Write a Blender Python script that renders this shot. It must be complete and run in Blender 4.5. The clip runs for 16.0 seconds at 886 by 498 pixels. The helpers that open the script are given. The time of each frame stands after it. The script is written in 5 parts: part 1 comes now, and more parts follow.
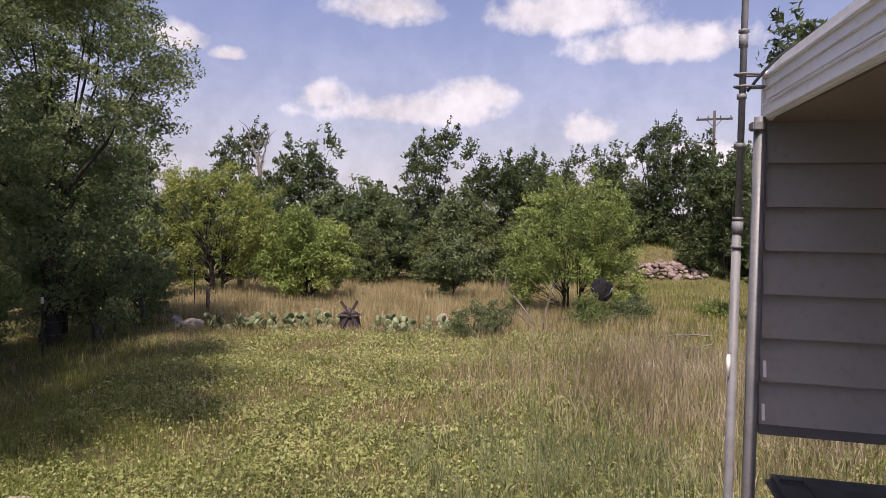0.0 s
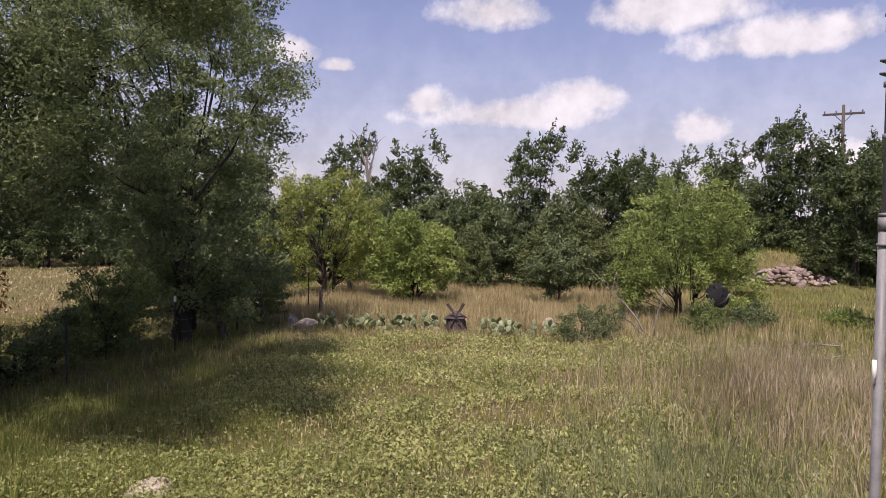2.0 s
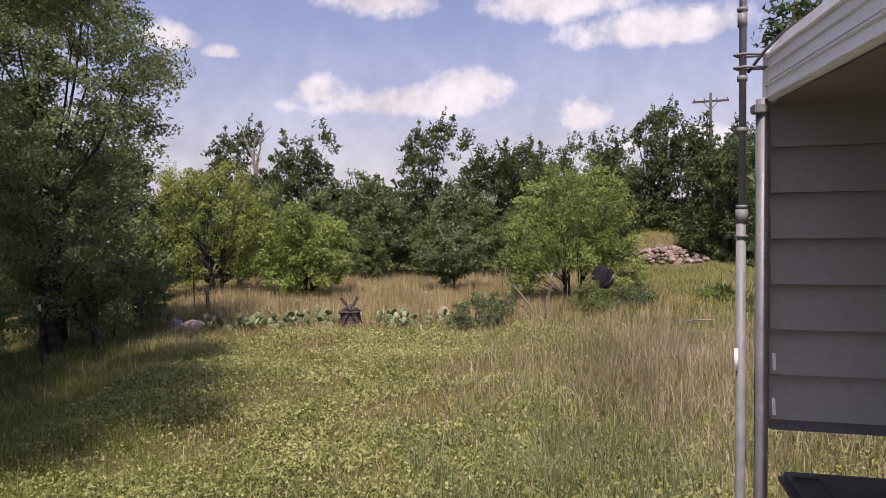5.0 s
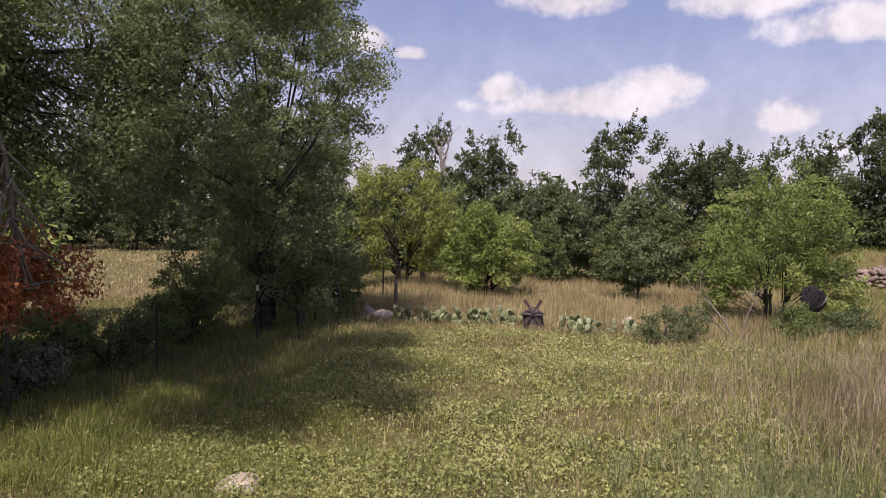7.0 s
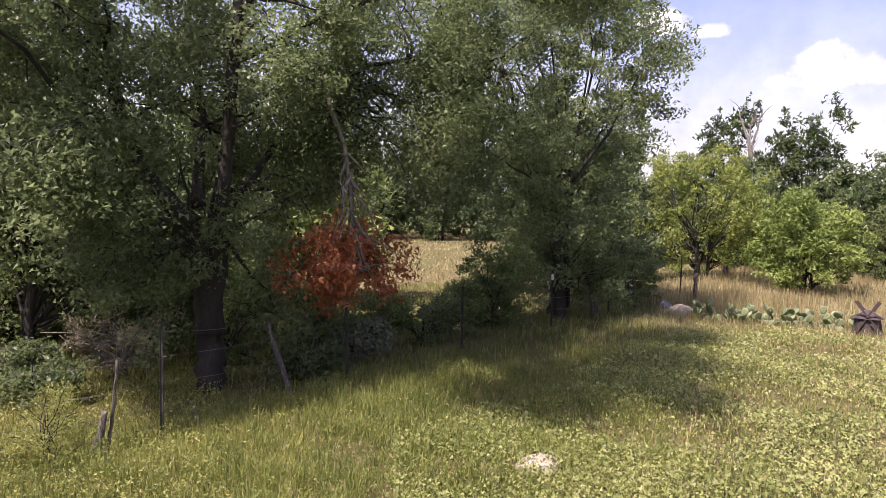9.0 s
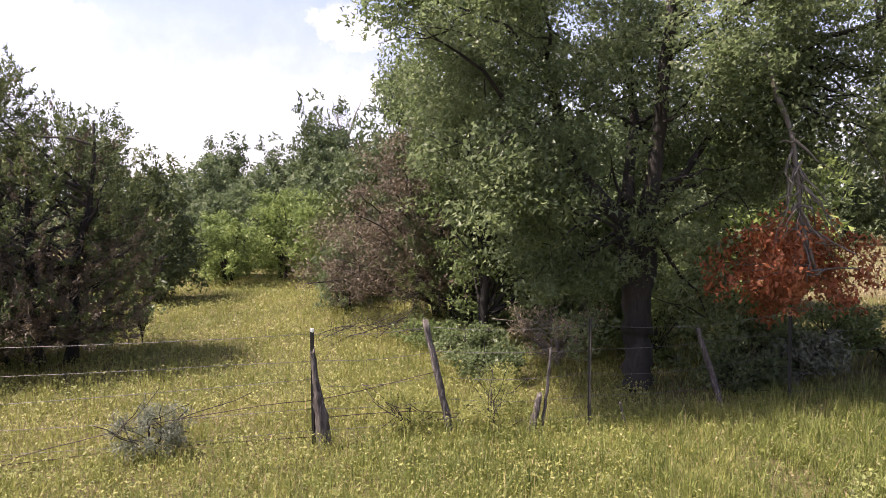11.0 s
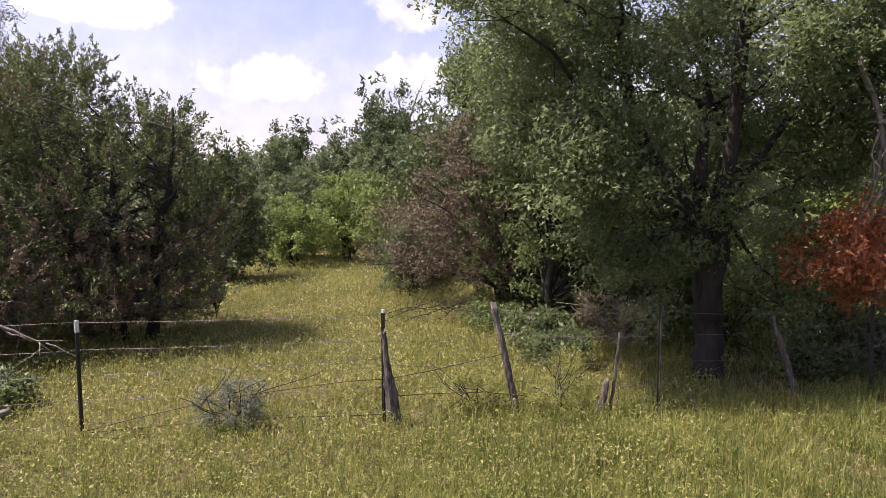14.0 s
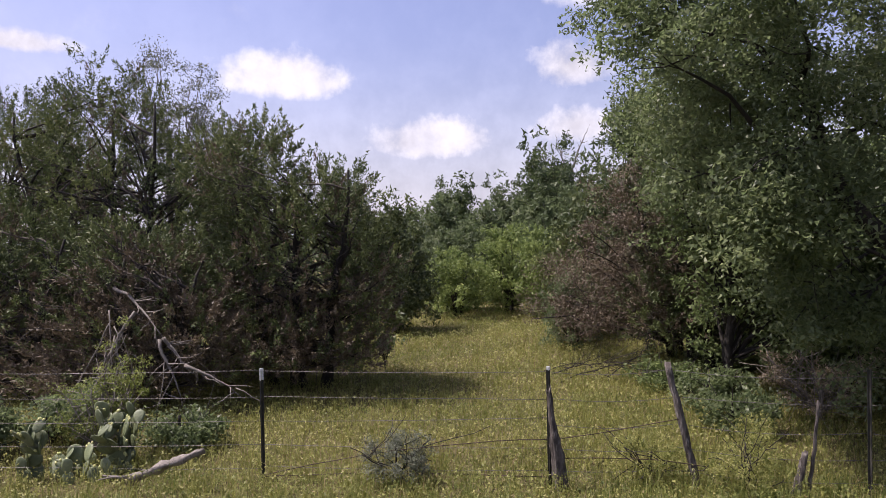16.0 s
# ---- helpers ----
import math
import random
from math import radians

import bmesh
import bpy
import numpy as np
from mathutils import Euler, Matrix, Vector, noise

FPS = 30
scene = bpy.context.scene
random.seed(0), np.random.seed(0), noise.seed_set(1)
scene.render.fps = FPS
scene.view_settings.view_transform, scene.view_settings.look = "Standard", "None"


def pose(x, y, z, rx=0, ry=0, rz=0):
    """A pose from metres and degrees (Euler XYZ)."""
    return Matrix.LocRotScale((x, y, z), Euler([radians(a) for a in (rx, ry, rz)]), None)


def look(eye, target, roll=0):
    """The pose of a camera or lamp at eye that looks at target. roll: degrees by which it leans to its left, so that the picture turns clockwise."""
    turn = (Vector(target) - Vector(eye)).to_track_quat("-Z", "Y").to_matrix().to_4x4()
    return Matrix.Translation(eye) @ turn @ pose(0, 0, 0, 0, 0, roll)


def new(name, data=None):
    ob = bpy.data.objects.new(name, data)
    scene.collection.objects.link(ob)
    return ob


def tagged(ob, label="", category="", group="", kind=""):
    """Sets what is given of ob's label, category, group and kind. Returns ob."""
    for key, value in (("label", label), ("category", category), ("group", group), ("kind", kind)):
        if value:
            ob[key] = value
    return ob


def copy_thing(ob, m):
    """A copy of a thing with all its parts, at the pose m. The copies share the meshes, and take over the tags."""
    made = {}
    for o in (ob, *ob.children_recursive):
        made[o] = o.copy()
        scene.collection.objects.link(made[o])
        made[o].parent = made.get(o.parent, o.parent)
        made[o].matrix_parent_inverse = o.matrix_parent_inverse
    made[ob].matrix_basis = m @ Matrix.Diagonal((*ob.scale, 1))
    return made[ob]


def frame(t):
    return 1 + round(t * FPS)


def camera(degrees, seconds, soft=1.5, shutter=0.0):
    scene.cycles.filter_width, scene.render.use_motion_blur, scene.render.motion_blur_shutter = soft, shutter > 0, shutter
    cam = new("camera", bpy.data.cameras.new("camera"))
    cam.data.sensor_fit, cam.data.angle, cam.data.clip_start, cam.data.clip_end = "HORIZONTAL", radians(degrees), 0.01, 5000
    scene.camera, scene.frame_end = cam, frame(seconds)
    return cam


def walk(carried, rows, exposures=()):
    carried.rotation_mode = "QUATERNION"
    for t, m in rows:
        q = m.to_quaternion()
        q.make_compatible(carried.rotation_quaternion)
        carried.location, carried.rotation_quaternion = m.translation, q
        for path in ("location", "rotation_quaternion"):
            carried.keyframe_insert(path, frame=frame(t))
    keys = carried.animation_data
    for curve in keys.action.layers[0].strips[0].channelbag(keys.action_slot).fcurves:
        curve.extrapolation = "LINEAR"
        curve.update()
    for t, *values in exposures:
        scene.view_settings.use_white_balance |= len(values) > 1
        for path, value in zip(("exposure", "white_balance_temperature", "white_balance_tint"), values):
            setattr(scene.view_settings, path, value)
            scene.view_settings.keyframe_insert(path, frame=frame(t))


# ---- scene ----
cam = camera(67.0, 16.0, soft=0.8)
# seconds, place in metres, turn in degrees
PATH = [
    (0, 0.016, 0.019, 2.698, 88.23, -1.13, 0.13),
    (0.5, -0.013, -0.004, 2.688, 88.55, -0.99, 2.67),
    (1, -0.048, -0.043, 2.679, 88.65, -0.99, 4.65),
    (1.5, -0.082, -0.076, 2.674, 88.66, -0.93, 6.27),
    (2, -0.056, -0.029, 2.670, 88.45, -0.96, 8.92),
    (2.5, -0.026, -0.001, 2.679, 88.14, -1.55, 12.59),
    (3, -0.007, 0.018, 2.686, 88.09, -0.82, 13.41),
    (3.5, 0.014, 0.079, 2.683, 87.90, -0.45, 12.33),
    (4, 0.047, 0.053, 2.684, 87.75, -0.97, 11.12),
    (4.5, 0.018, -0.005, 2.686, 87.51, -0.41, 9.45),
    (4.7, 0.097, 0.129, 2.709, 87.51, 0.72, 4.91),
    (5.2, -0.01, 0.138, 2.728, 87.51, 0.2, -1.2),
    (5.75, -0.13, 0.145, 2.745, 87.51, -0.5, -2.4),
    (6.3, -0.26, 0.152, 2.763, 87.51, -1.2, 1.6),
    (6.8, -0.375, 0.157, 2.781, 87.51, -1.83, 10.02),
    (7, -0.359, 0.177, 2.783, 87.34, -2.00, 14.76),
    (7.5, -0.315, 0.222, 2.755, 87.01, -1.41, 19.52),
    (8, -0.382, 0.245, 2.740, 86.34, -2.76, 25.89),
    (8.5, -0.416, 0.207, 2.750, 86.09, -1.63, 31.19),
    (9, -0.476, 0.172, 2.725, 86.01, -1.25, 39.19),
    (9.5, -0.454, 0.157, 2.674, 86.62, -0.66, 48.08),
    (10, -0.609, 0.236, 2.620, 86.70, -0.40, 58.54),
    (10.2, -0.595, 0.296, 2.619, 86.72, -0.95, 62.66),
    (10.72, -0.62, 0.304, 2.611, 86.35, -0.2, 71.5),
    (11.25, -0.64, 0.312, 2.604, 85.95, 0.55, 77.6),
    (11.78, -0.66, 0.319, 2.596, 85.5, 1.35, 80.2),
    (12.3, -0.678, 0.326, 2.588, 85.11, 2.11, 78.35),
    (12.5, -0.624, 0.277, 2.601, 84.79, 2.74, 76.09),
    (13, -0.589, 0.251, 2.598, 84.48, 2.02, 74.04),
    (13.5, -0.615, 0.258, 2.596, 84.66, -0.05, 74.69),
    (14, -0.604, 0.168, 2.623, 84.67, 0.10, 79.80),
    (14.5, -0.673, 0.157, 2.627, 85.86, -0.67, 84.96),
    (15, -0.722, 0.152, 2.650, 88.47, -1.11, 88.21),
    (15.5, -0.719, 0.133, 2.652, 88.90, -0.34, 90.92),
    (16, -0.692, 0.149, 2.649, 89.22, 1.03, 93.56),
]
walk(cam, [(t, pose(x, y, z, rx, ry, rz)) for t, x, y, z, rx, ry, rz in PATH],
     [(t, stops + 0.32, 7000 if t < 15.2 else 6600, 22) for t, stops in (
         (0, 0.0), (7.0, 0.0), (8.0, 0.27), (8.5, 0.48), (9.0, 0.72), (9.6, 1.02), (10.1, 1.28), (10.8, 1.05), (12.3, 0.58), (13.5, 0.60), (14.5, 0.60), (15.1, 0.18), (16.0, 0.16))])

# ---- world, sun ----
SUN_AZ, SUN_EL = 171.0, 61.0          # bearing of the sun, turning left from +y; height
S_AZ, S_EL = radians(SUN_AZ), radians(SUN_EL)
TO_SUN = Vector((-math.sin(S_AZ) * math.cos(S_EL), math.cos(S_AZ) * math.cos(S_EL), math.sin(S_EL)))
sun = new("sun", bpy.data.lights.new("sun", "SUN"))
sun.data.energy, sun.data.angle, sun.data.color = 5.0, radians(0.53), (1.0, 0.95, 0.87)
sun.matrix_world = look((0, 0, 40), Vector((0, 0, 40)) - TO_SUN)


class Net:
    """A node tree with short ways to add nodes and numbers."""

    def __init__(self, tree):
        self.t = tree
        tree.nodes.clear()

    def add(self, kind):
        return self.t.nodes.new(kind)

    def put(self, sock, value):
        if isinstance(value, bpy.types.NodeSocket):
            self.t.links.new(value, sock)
        else:
            sock.default_value = value

    def math(self, op, a, b=0.0, c=0.0, clamp=False):
        n = self.add("ShaderNodeMath")
        n.operation, n.use_clamp = op, clamp
        for s, v in zip(n.inputs, (a, b, c)):
            self.put(s, v)
        return n.outputs[0]

    def mix(self, f, a, b, mode="MIX"):
        n = self.add("ShaderNodeMix")
        n.data_type, n.blend_type = "RGBA", mode
        self.put(n.inputs[0], f)
        for s, v in ((n.inputs[6], a), (n.inputs[7], b)):
            self.put(s, v if isinstance(v, bpy.types.NodeSocket) else (*v, 1.0))
        return n.outputs[2]

    def noise(self, vec, scale, detail=3.0, rough=0.55):
        n = self.add("ShaderNodeTexNoise")
        n.inputs["Scale"].default_value, n.inputs["Detail"].default_value, n.inputs["Roughness"].default_value = scale, detail, rough
        if vec is not None:
            self.put(n.inputs["Vector"], vec)
        return n.outputs[0]

    def step(self, v, lo, hi, a=0.0, b=1.0):
        n = self.add("ShaderNodeMapRange")
        n.interpolation_type = "SMOOTHSTEP"
        self.put(n.inputs[0], v)
        for s, x in zip(n.inputs[1:5], (lo, hi, a, b)):
            s.default_value = x
        return n.outputs[0]


# bearing, height, half width, half height of each cumulus cloud, in degrees
CLOUDS = [(3.2, 9.7, 10.5, 2.3), (10.4, 10.6, 3.0, 1.8), (-2.6, 11.0, 4.6, 2.2), (4.8, 17.8, 6, 2.4), (-9.5, 17.4, 8.5, 2.7), (-18, 14.6, 8.5, 2.2), (21.7, 14.2, 3.2, 1.7), (18.0, 13.4, 2.2, 0.9),
          (-11.8, 8.2, 3.4, 2.1), (-21, 6, 8, 1.6), (106.4, 13.2, 6.2, 2.5), (82, 14.0, 4.6, 3.2), (80, 21, 6, 4.5), (94.6, 8.2, 7.4, 2.8), (82, 9.0, 4.6, 2.4),
          (126, 14.5, 5, 1.2), (100, 27, 16, 5), (30, 30, 22, 5), (-60, 16, 14, 5), (-110, 22, 18, 7), (160, 18, 16, 5), (-165, 24, 20, 6)]
world = bpy.data.worlds.new("sky")
scene.world = world
world.use_nodes = True
w = Net(world.node_tree)
sky = w.add("ShaderNodeTexSky")
sky.sky_type, sky.sun_disc, sky.sun_elevation, sky.sun_rotation = "NISHITA", False, S_EL, -S_AZ
sky.air_density, sky.dust_density, sky.ozone_density = 1.0, 3.5, 1.6
way = w.add("ShaderNodeTexCoord").outputs["Generated"]
xyz = w.add("ShaderNodeSeparateXYZ")
w.put(xyz.inputs[0], way)
deg = 180 / math.pi
az = w.math("MULTIPLY", w.math("ARCTAN2", w.math("MULTIPLY", xyz.outputs[0], -1.0), xyz.outputs[1]), deg)
el = w.math("MULTIPLY", w.math("ARCSINE", xyz.outputs[2]), deg)
big = None
for a0, e0, wa, we in CLOUDS:
    da = w.math("DIVIDE", w.math("WRAP", w.math("SUBTRACT", az, float(a0)), 180.0, -180.0), float(wa))
    de = w.math("DIVIDE", w.math("SUBTRACT", el, float(e0)), float(we))
    low = w.math("MULTIPLY", w.math("MINIMUM", de, 0.0), 0.6)      # flatter bases
    de = w.math("ADD", de, low)
    m = w.math("SUBTRACT", 1.0, w.math("SQRT", w.math("ADD", w.math("MULTIPLY", da, da), w.math("MULTIPLY", de, de))))
    big = m if big is None else w.math("SMOOTH_MAX", big, m, 0.15)
lumps = w.noise(way, 7.0, 8.0, 0.6)
fine = w.noise(way, 26.0, 5.0, 0.6)
field = w.math("ADD", w.math("MULTIPLY", big, 1.7), w.math("MULTIPLY", w.math("SUBTRACT", lumps, 0.5), 3.4))
field = w.math("ADD", field, w.math("MULTIPLY", w.math("SUBTRACT", fine, 0.5), 1.5))
cover = w.step(field, -0.25, 1.15)
wisps = w.step(w.noise(way, 5.0, 7.0, 0.62), 0.45, 0.85, 0.0, 0.40)
haze = w.step(el, 0.0, 20.0, 0.62, 0.10)
cover = w.math("MAXIMUM", cover, w.math("MAXIMUM", wisps, haze))
shade = w.step(w.math("ADD", w.math("MULTIPLY", fine, 0.5), w.math("MULTIPLY", lumps, 0.8)), 0.45, 0.85, 0.70, 1.05)
white = w.mix(1.0, (6.4, 6.55, 7.25), (1, 1, 1), "MULTIPLY")
cloud_colour = w.add("ShaderNodeVectorMath")
cloud_colour.operation = "SCALE"
w.put(cloud_colour.inputs[0], white)
w.put(cloud_colour.inputs[3], shade)
# a paler, more violet blue than the clear sky's own
blue = w.mix(1.0, sky.outputs[0], (1.0, 0.98, 1.22), "MULTIPLY")
bg = w.add("ShaderNodeBackground")
w.put(bg.inputs[0], w.mix(cover, blue, cloud_colour.outputs[0]))
bg.inputs[1].default_value = 0.11
w.put(w.add("ShaderNodeOutputWorld").inputs[0], bg.outputs[0])


# ---- materials ----
def material(name):
    m = bpy.data.materials.new(name)
    m.use_nodes = True
    return m, Net(m.node_tree)


def surface(name, colours, rough=0.7, metal=0.0, scale=8.0, bump=0.2, fine_scale=80.0, per="none", spec=0.4, stretch=None):
    """A solid surface: colours mixed by broad and fine noise, with relief."""
    m, n = material(name)
    co = n.add("ShaderNodeTexCoord").outputs["Object"]
    if stretch:
        mp = n.add("ShaderNodeMapping")
        mp.inputs["Scale"].default_value = stretch
        n.put(mp.inputs["Vector"], co)
        co = mp.outputs[0]
    a, b, c = colours
    broad, grain = n.noise(co, scale, 5.0), n.noise(co, fine_scale, 4.0, 0.65)
    col = n.mix(n.step(broad, 0.35, 0.65), a, b)
    col = n.mix(n.step(grain, 0.48, 0.75, 0.0, 0.75), col, c)
    if per != "none":
        rnd = n.add("ShaderNodeNewGeometry").outputs["Random Per Island"] if per == "island" else n.add("ShaderNodeObjectInfo").outputs["Random"]
        hsv = n.add("ShaderNodeHueSaturation")
        n.put(hsv.inputs["Value"], n.step(rnd, 0.0, 1.0, 0.7, 1.3))
        n.put(hsv.inputs["Color"], col)
        col = hsv.outputs[0]
    p = n.add("ShaderNodeBsdfPrincipled")
    n.put(p.inputs["Base Color"], col)
    n.put(p.inputs["Roughness"], n.step(broad, 0.3, 0.7, max(rough - 0.1, 0.05), min(rough + 0.1, 1.0)))
    p.inputs["Metallic"].default_value, p.inputs["Specular IOR Level"].default_value = metal, spec
    if bump:
        bm = n.add("ShaderNodeBump")
        bm.inputs["Strength"].default_value, bm.inputs["Distance"].default_value = bump, 0.02
        n.put(bm.inputs["Height"], n.math("ADD", grain, n.math("MULTIPLY", broad, 0.6)))
        n.put(p.inputs["Normal"], bm.outputs[0])
    n.put(n.add("ShaderNodeOutputMaterial").inputs[0], p.outputs[0])
    return m


def leafage(name, dark, mid, light, rare=None, patch=0.45, through_light=0.35, rough=0.55):
    """Leaves or blades: each one its own shade, drifting over the plant in patches, partly letting light through."""
    m, n = material(name)
    rnd = n.add("ShaderNodeNewGeometry").outputs["Random Per Island"]
    co = n.add("ShaderNodeTexCoord").outputs["Object"]
    drift = n.noise(co, patch, 3.0)
    f = n.math("ADD", n.math("MULTIPLY", rnd, 0.6), n.math("MULTIPLY", n.math("SUBTRACT", drift, 0.5), 1.6))
    ramp = n.add("ShaderNodeValToRGB")
    n.put(ramp.inputs[0], n.math("ADD", f, 0.2))
    e = ramp.color_ramp.elements
    e[0].position, e[0].color = 0.1, (*dark, 1)
    e[1].position, e[1].color = 0.95, (*light, 1)
    x = e.new(0.5)
    x.color = (*mid, 1)
    col = ramp.outputs[0]
    if rare:
        col = n.mix(n.step(rnd, 0.93, 0.95), col, rare)
    p = n.add("ShaderNodeBsdfPrincipled")
    n.put(p.inputs["Base Color"], col)
    p.inputs["Roughness"].default_value, p.inputs["Specular IOR Level"].default_value = rough, 0.32
    tr = n.add("ShaderNodeBsdfTranslucent")
    n.put(tr.inputs[0], n.mix(0.5, col, (0.10, 0.14, 0.06), "SCREEN") if through_light > 0.3 else col)
    mx = n.add("ShaderNodeMixShader")
    mx.inputs[0].default_value = through_light
    n.put(mx.inputs[1], p.outputs[0])
    n.put(mx.inputs[2], tr.outputs[0])
    n.put(n.add("ShaderNodeOutputMaterial").inputs[0], mx.outputs[0])
    return m


YOUNG_LEAF = leafage("young_oak_leaf", (0.066, 0.098, 0.030), (0.130, 0.174, 0.058), (0.220, 0.268, 0.096), through_light=0.4)
OAK_LEAF = leafage("oak_leaf", (0.056, 0.079, 0.033), (0.120, 0.157, 0.068), (0.235, 0.275, 0.132), through_light=0.5, rough=0.45)
DARK_LEAF = leafage("far_oak_leaf", (0.028, 0.044, 0.018), (0.055, 0.080, 0.030), (0.10, 0.13, 0.045), through_light=0.32)
MESQUITE_LEAF = leafage("mesquite_leaf", (0.089, 0.130, 0.032), (0.170, 0.224, 0.060), (0.277, 0.335, 0.100))
BRIGHT_LEAF = leafage("bright_leaf", (0.098, 0.146, 0.034), (0.185, 0.240, 0.062), (0.290, 0.352, 0.102))
YELLOW_LEAF = leafage("yellow_green_leaf", (0.102, 0.138, 0.030), (0.192, 0.228, 0.054), (0.300, 0.324, 0.090))
GREY_LEAF = leafage("grey_green_leaf", (0.055, 0.083, 0.033), (0.105, 0.138, 0.061), (0.176, 0.209, 0.099))
JUNIPER_LEAF = leafage("juniper_leaf", (0.048, 0.072, 0.027), (0.096, 0.125, 0.046), (0.175, 0.201, 0.070), through_light=0.22, patch=0.7)
BROWN_JUNIPER = leafage("browned_juniper_leaf", (0.068, 0.052, 0.035), (0.125, 0.098, 0.066), (0.195, 0.158, 0.105), through_light=0.2, patch=0.8)
DEAD_LEAF = leafage("dead_red_leaf", (0.212, 0.060, 0.026), (0.423, 0.139, 0.060), (0.608, 0.265, 0.132), patch=1.5, through_light=0.3)
SILVER_LEAF = leafage("silver_leaf", (0.085, 0.098, 0.064), (0.15, 0.165, 0.113), (0.235, 0.25, 0.18), through_light=0.15)
GREEN_BLADE = leafage("green_blade", (0.085, 0.108, 0.024), (0.185, 0.200, 0.050), (0.340, 0.342, 0.103), rare=(0.34, 0.28, 0.14), patch=0.5)
MEADOW_BLADE = leafage("meadow_blade", (0.125, 0.140, 0.030), (0.235, 0.235, 0.060), (0.37, 0.35, 0.115), rare=(0.36, 0.27, 0.14), patch=0.4)
STRAW_BLADE = leafage("straw_blade", (0.20, 0.158, 0.080), (0.36, 0.292, 0.158), (0.54, 0.46, 0.275), rare=(0.15, 0.18, 0.05), patch=0.5)
WEED_BLADE = leafage("dead_weed_blade", (0.15, 0.115, 0.075), (0.29, 0.235, 0.16), (0.45, 0.38, 0.27), rare=(0.14, 0.16, 0.06), patch=0.6)
CLOVER = leafage("ground_cover_leaf", (0.135, 0.165, 0.052), (0.265, 0.29, 0.100), (0.43, 0.44, 0.19), rare=(0.36, 0.36, 0.19), patch=0.7)
LONG_BLADE = leafage("long_green_blade", (0.070, 0.095, 0.020), (0.150, 0.175, 0.042), (0.285, 0.300, 0.085), rare=(0.36, 0.29, 0.15), patch=0.6)
COARSE_BLADE = leafage("coarse_grey_blade", (0.085, 0.105, 0.045), (0.170, 0.195, 0.090), (0.300, 0.325, 0.165), rare=(0.36, 0.30, 0.18), patch=0.8)
MEADOW_COVER = leafage("meadow_weed_leaf", (0.12, 0.145, 0.034), (0.235, 0.245, 0.066), (0.39, 0.37, 0.135), rare=(0.34, 0.31, 0.13), patch=0.5)
BARK = surface("oak_bark", ((0.022, 0.019, 0.016), (0.045, 0.039, 0.033), (0.011, 0.010, 0.008)), 0.95, scale=6, bump=0.9, fine_scale=35, stretch=(1, 1, 0.3))
PALE_BARK = surface("dead_grey_wood", ((0.14, 0.125, 0.108), (0.235, 0.21, 0.185), (0.06, 0.053, 0.046)), 0.9, scale=5, bump=0.7, fine_scale=40, stretch=(1, 1, 0.2))
TWIG = surface("bare_twig", ((0.066, 0.056, 0.047), (0.105, 0.090, 0.076), (0.042, 0.036, 0.031)), 0.9, scale=6, bump=0.3)
PEAR = surface("cactus_pad", ((0.120, 0.152, 0.076), (0.175, 0.205, 0.105), (0.24, 0.26, 0.145)), 0.55, scale=9, bump=0.25, fine_scale=60, per="island")
PEAR_FRUIT = surface("cactus_bud", ((0.42, 0.46, 0.16), (0.52, 0.52, 0.22), (0.34, 0.20, 0.10)), 0.5, scale=30, bump=0.1)
SIDING = surface("grey_siding", ((0.215, 0.212, 0.212), (0.24, 0.236, 0.235), (0.188, 0.185, 0.184)), 0.5, scale=1.6, bump=0.05, fine_scale=25)
FASCIA = surface("white_metal", ((0.74, 0.74, 0.75), (0.80, 0.80, 0.80), (0.62, 0.62, 0.62)), 0.38, scale=2.5, bump=0.03, fine_scale=30)
SOFFIT = surface("soffit_board", ((0.20, 0.165, 0.13), (0.24, 0.20, 0.16), (0.16, 0.13, 0.105)), 0.7, scale=2.0, bump=0.1)
TRIM_DARK = surface("dark_grey_trim", ((0.10, 0.105, 0.12), (0.14, 0.145, 0.16), (0.07, 0.07, 0.08)), 0.5, scale=4, bump=0.05)
GALV = surface("galvanised_steel", ((0.145, 0.147, 0.155), (0.185, 0.188, 0.196), (0.105, 0.105, 0.108)), 0.6, metal=0.1, scale=14, bump=0.08, fine_scale=120)
PIPE_GREY = surface("painted_post", ((0.12, 0.123, 0.132), (0.16, 0.163, 0.172), (0.09, 0.09, 0.09)), 0.5, metal=0.2, scale=5, bump=0.1)
TPOST = surface("green_black_post", ((0.022, 0.026, 0.022), (0.045, 0.045, 0.038), (0.09, 0.05, 0.03)), 0.7, scale=9, bump=0.2)
WHITE_TIP = surface("white_post_paint", ((0.68, 0.68, 0.65), (0.76, 0.76, 0.74), (0.5, 0.5, 0.46)), 0.6, scale=20, bump=0.1)
WIRE = surface("weathered_wire", ((0.12, 0.115, 0.11), (0.18, 0.172, 0.165), (0.08, 0.05, 0.035)), 0.55, metal=0.6, scale=20, bump=0.0)
RUST_WIRE = surface("rusty_wire", ((0.06, 0.042, 0.032), (0.09, 0.062, 0.045), (0.03, 0.022, 0.018)), 0.8, metal=0.2, scale=20, bump=0.0)
POST_WOOD = surface("rotten_post_wood", ((0.040, 0.032, 0.029), (0.120, 0.105, 0.093), (0.34, 0.31, 0.275)), 0.95, scale=9, bump=1.0, fine_scale=30, stretch=(1.5, 1.5, 0.25))
LIMESTONE = surface("limestone", ((0.27, 0.22, 0.18), (0.38, 0.33, 0.28), (0.16, 0.13, 0.10)), 0.9, scale=5, bump=0.8, fine_scale=28)
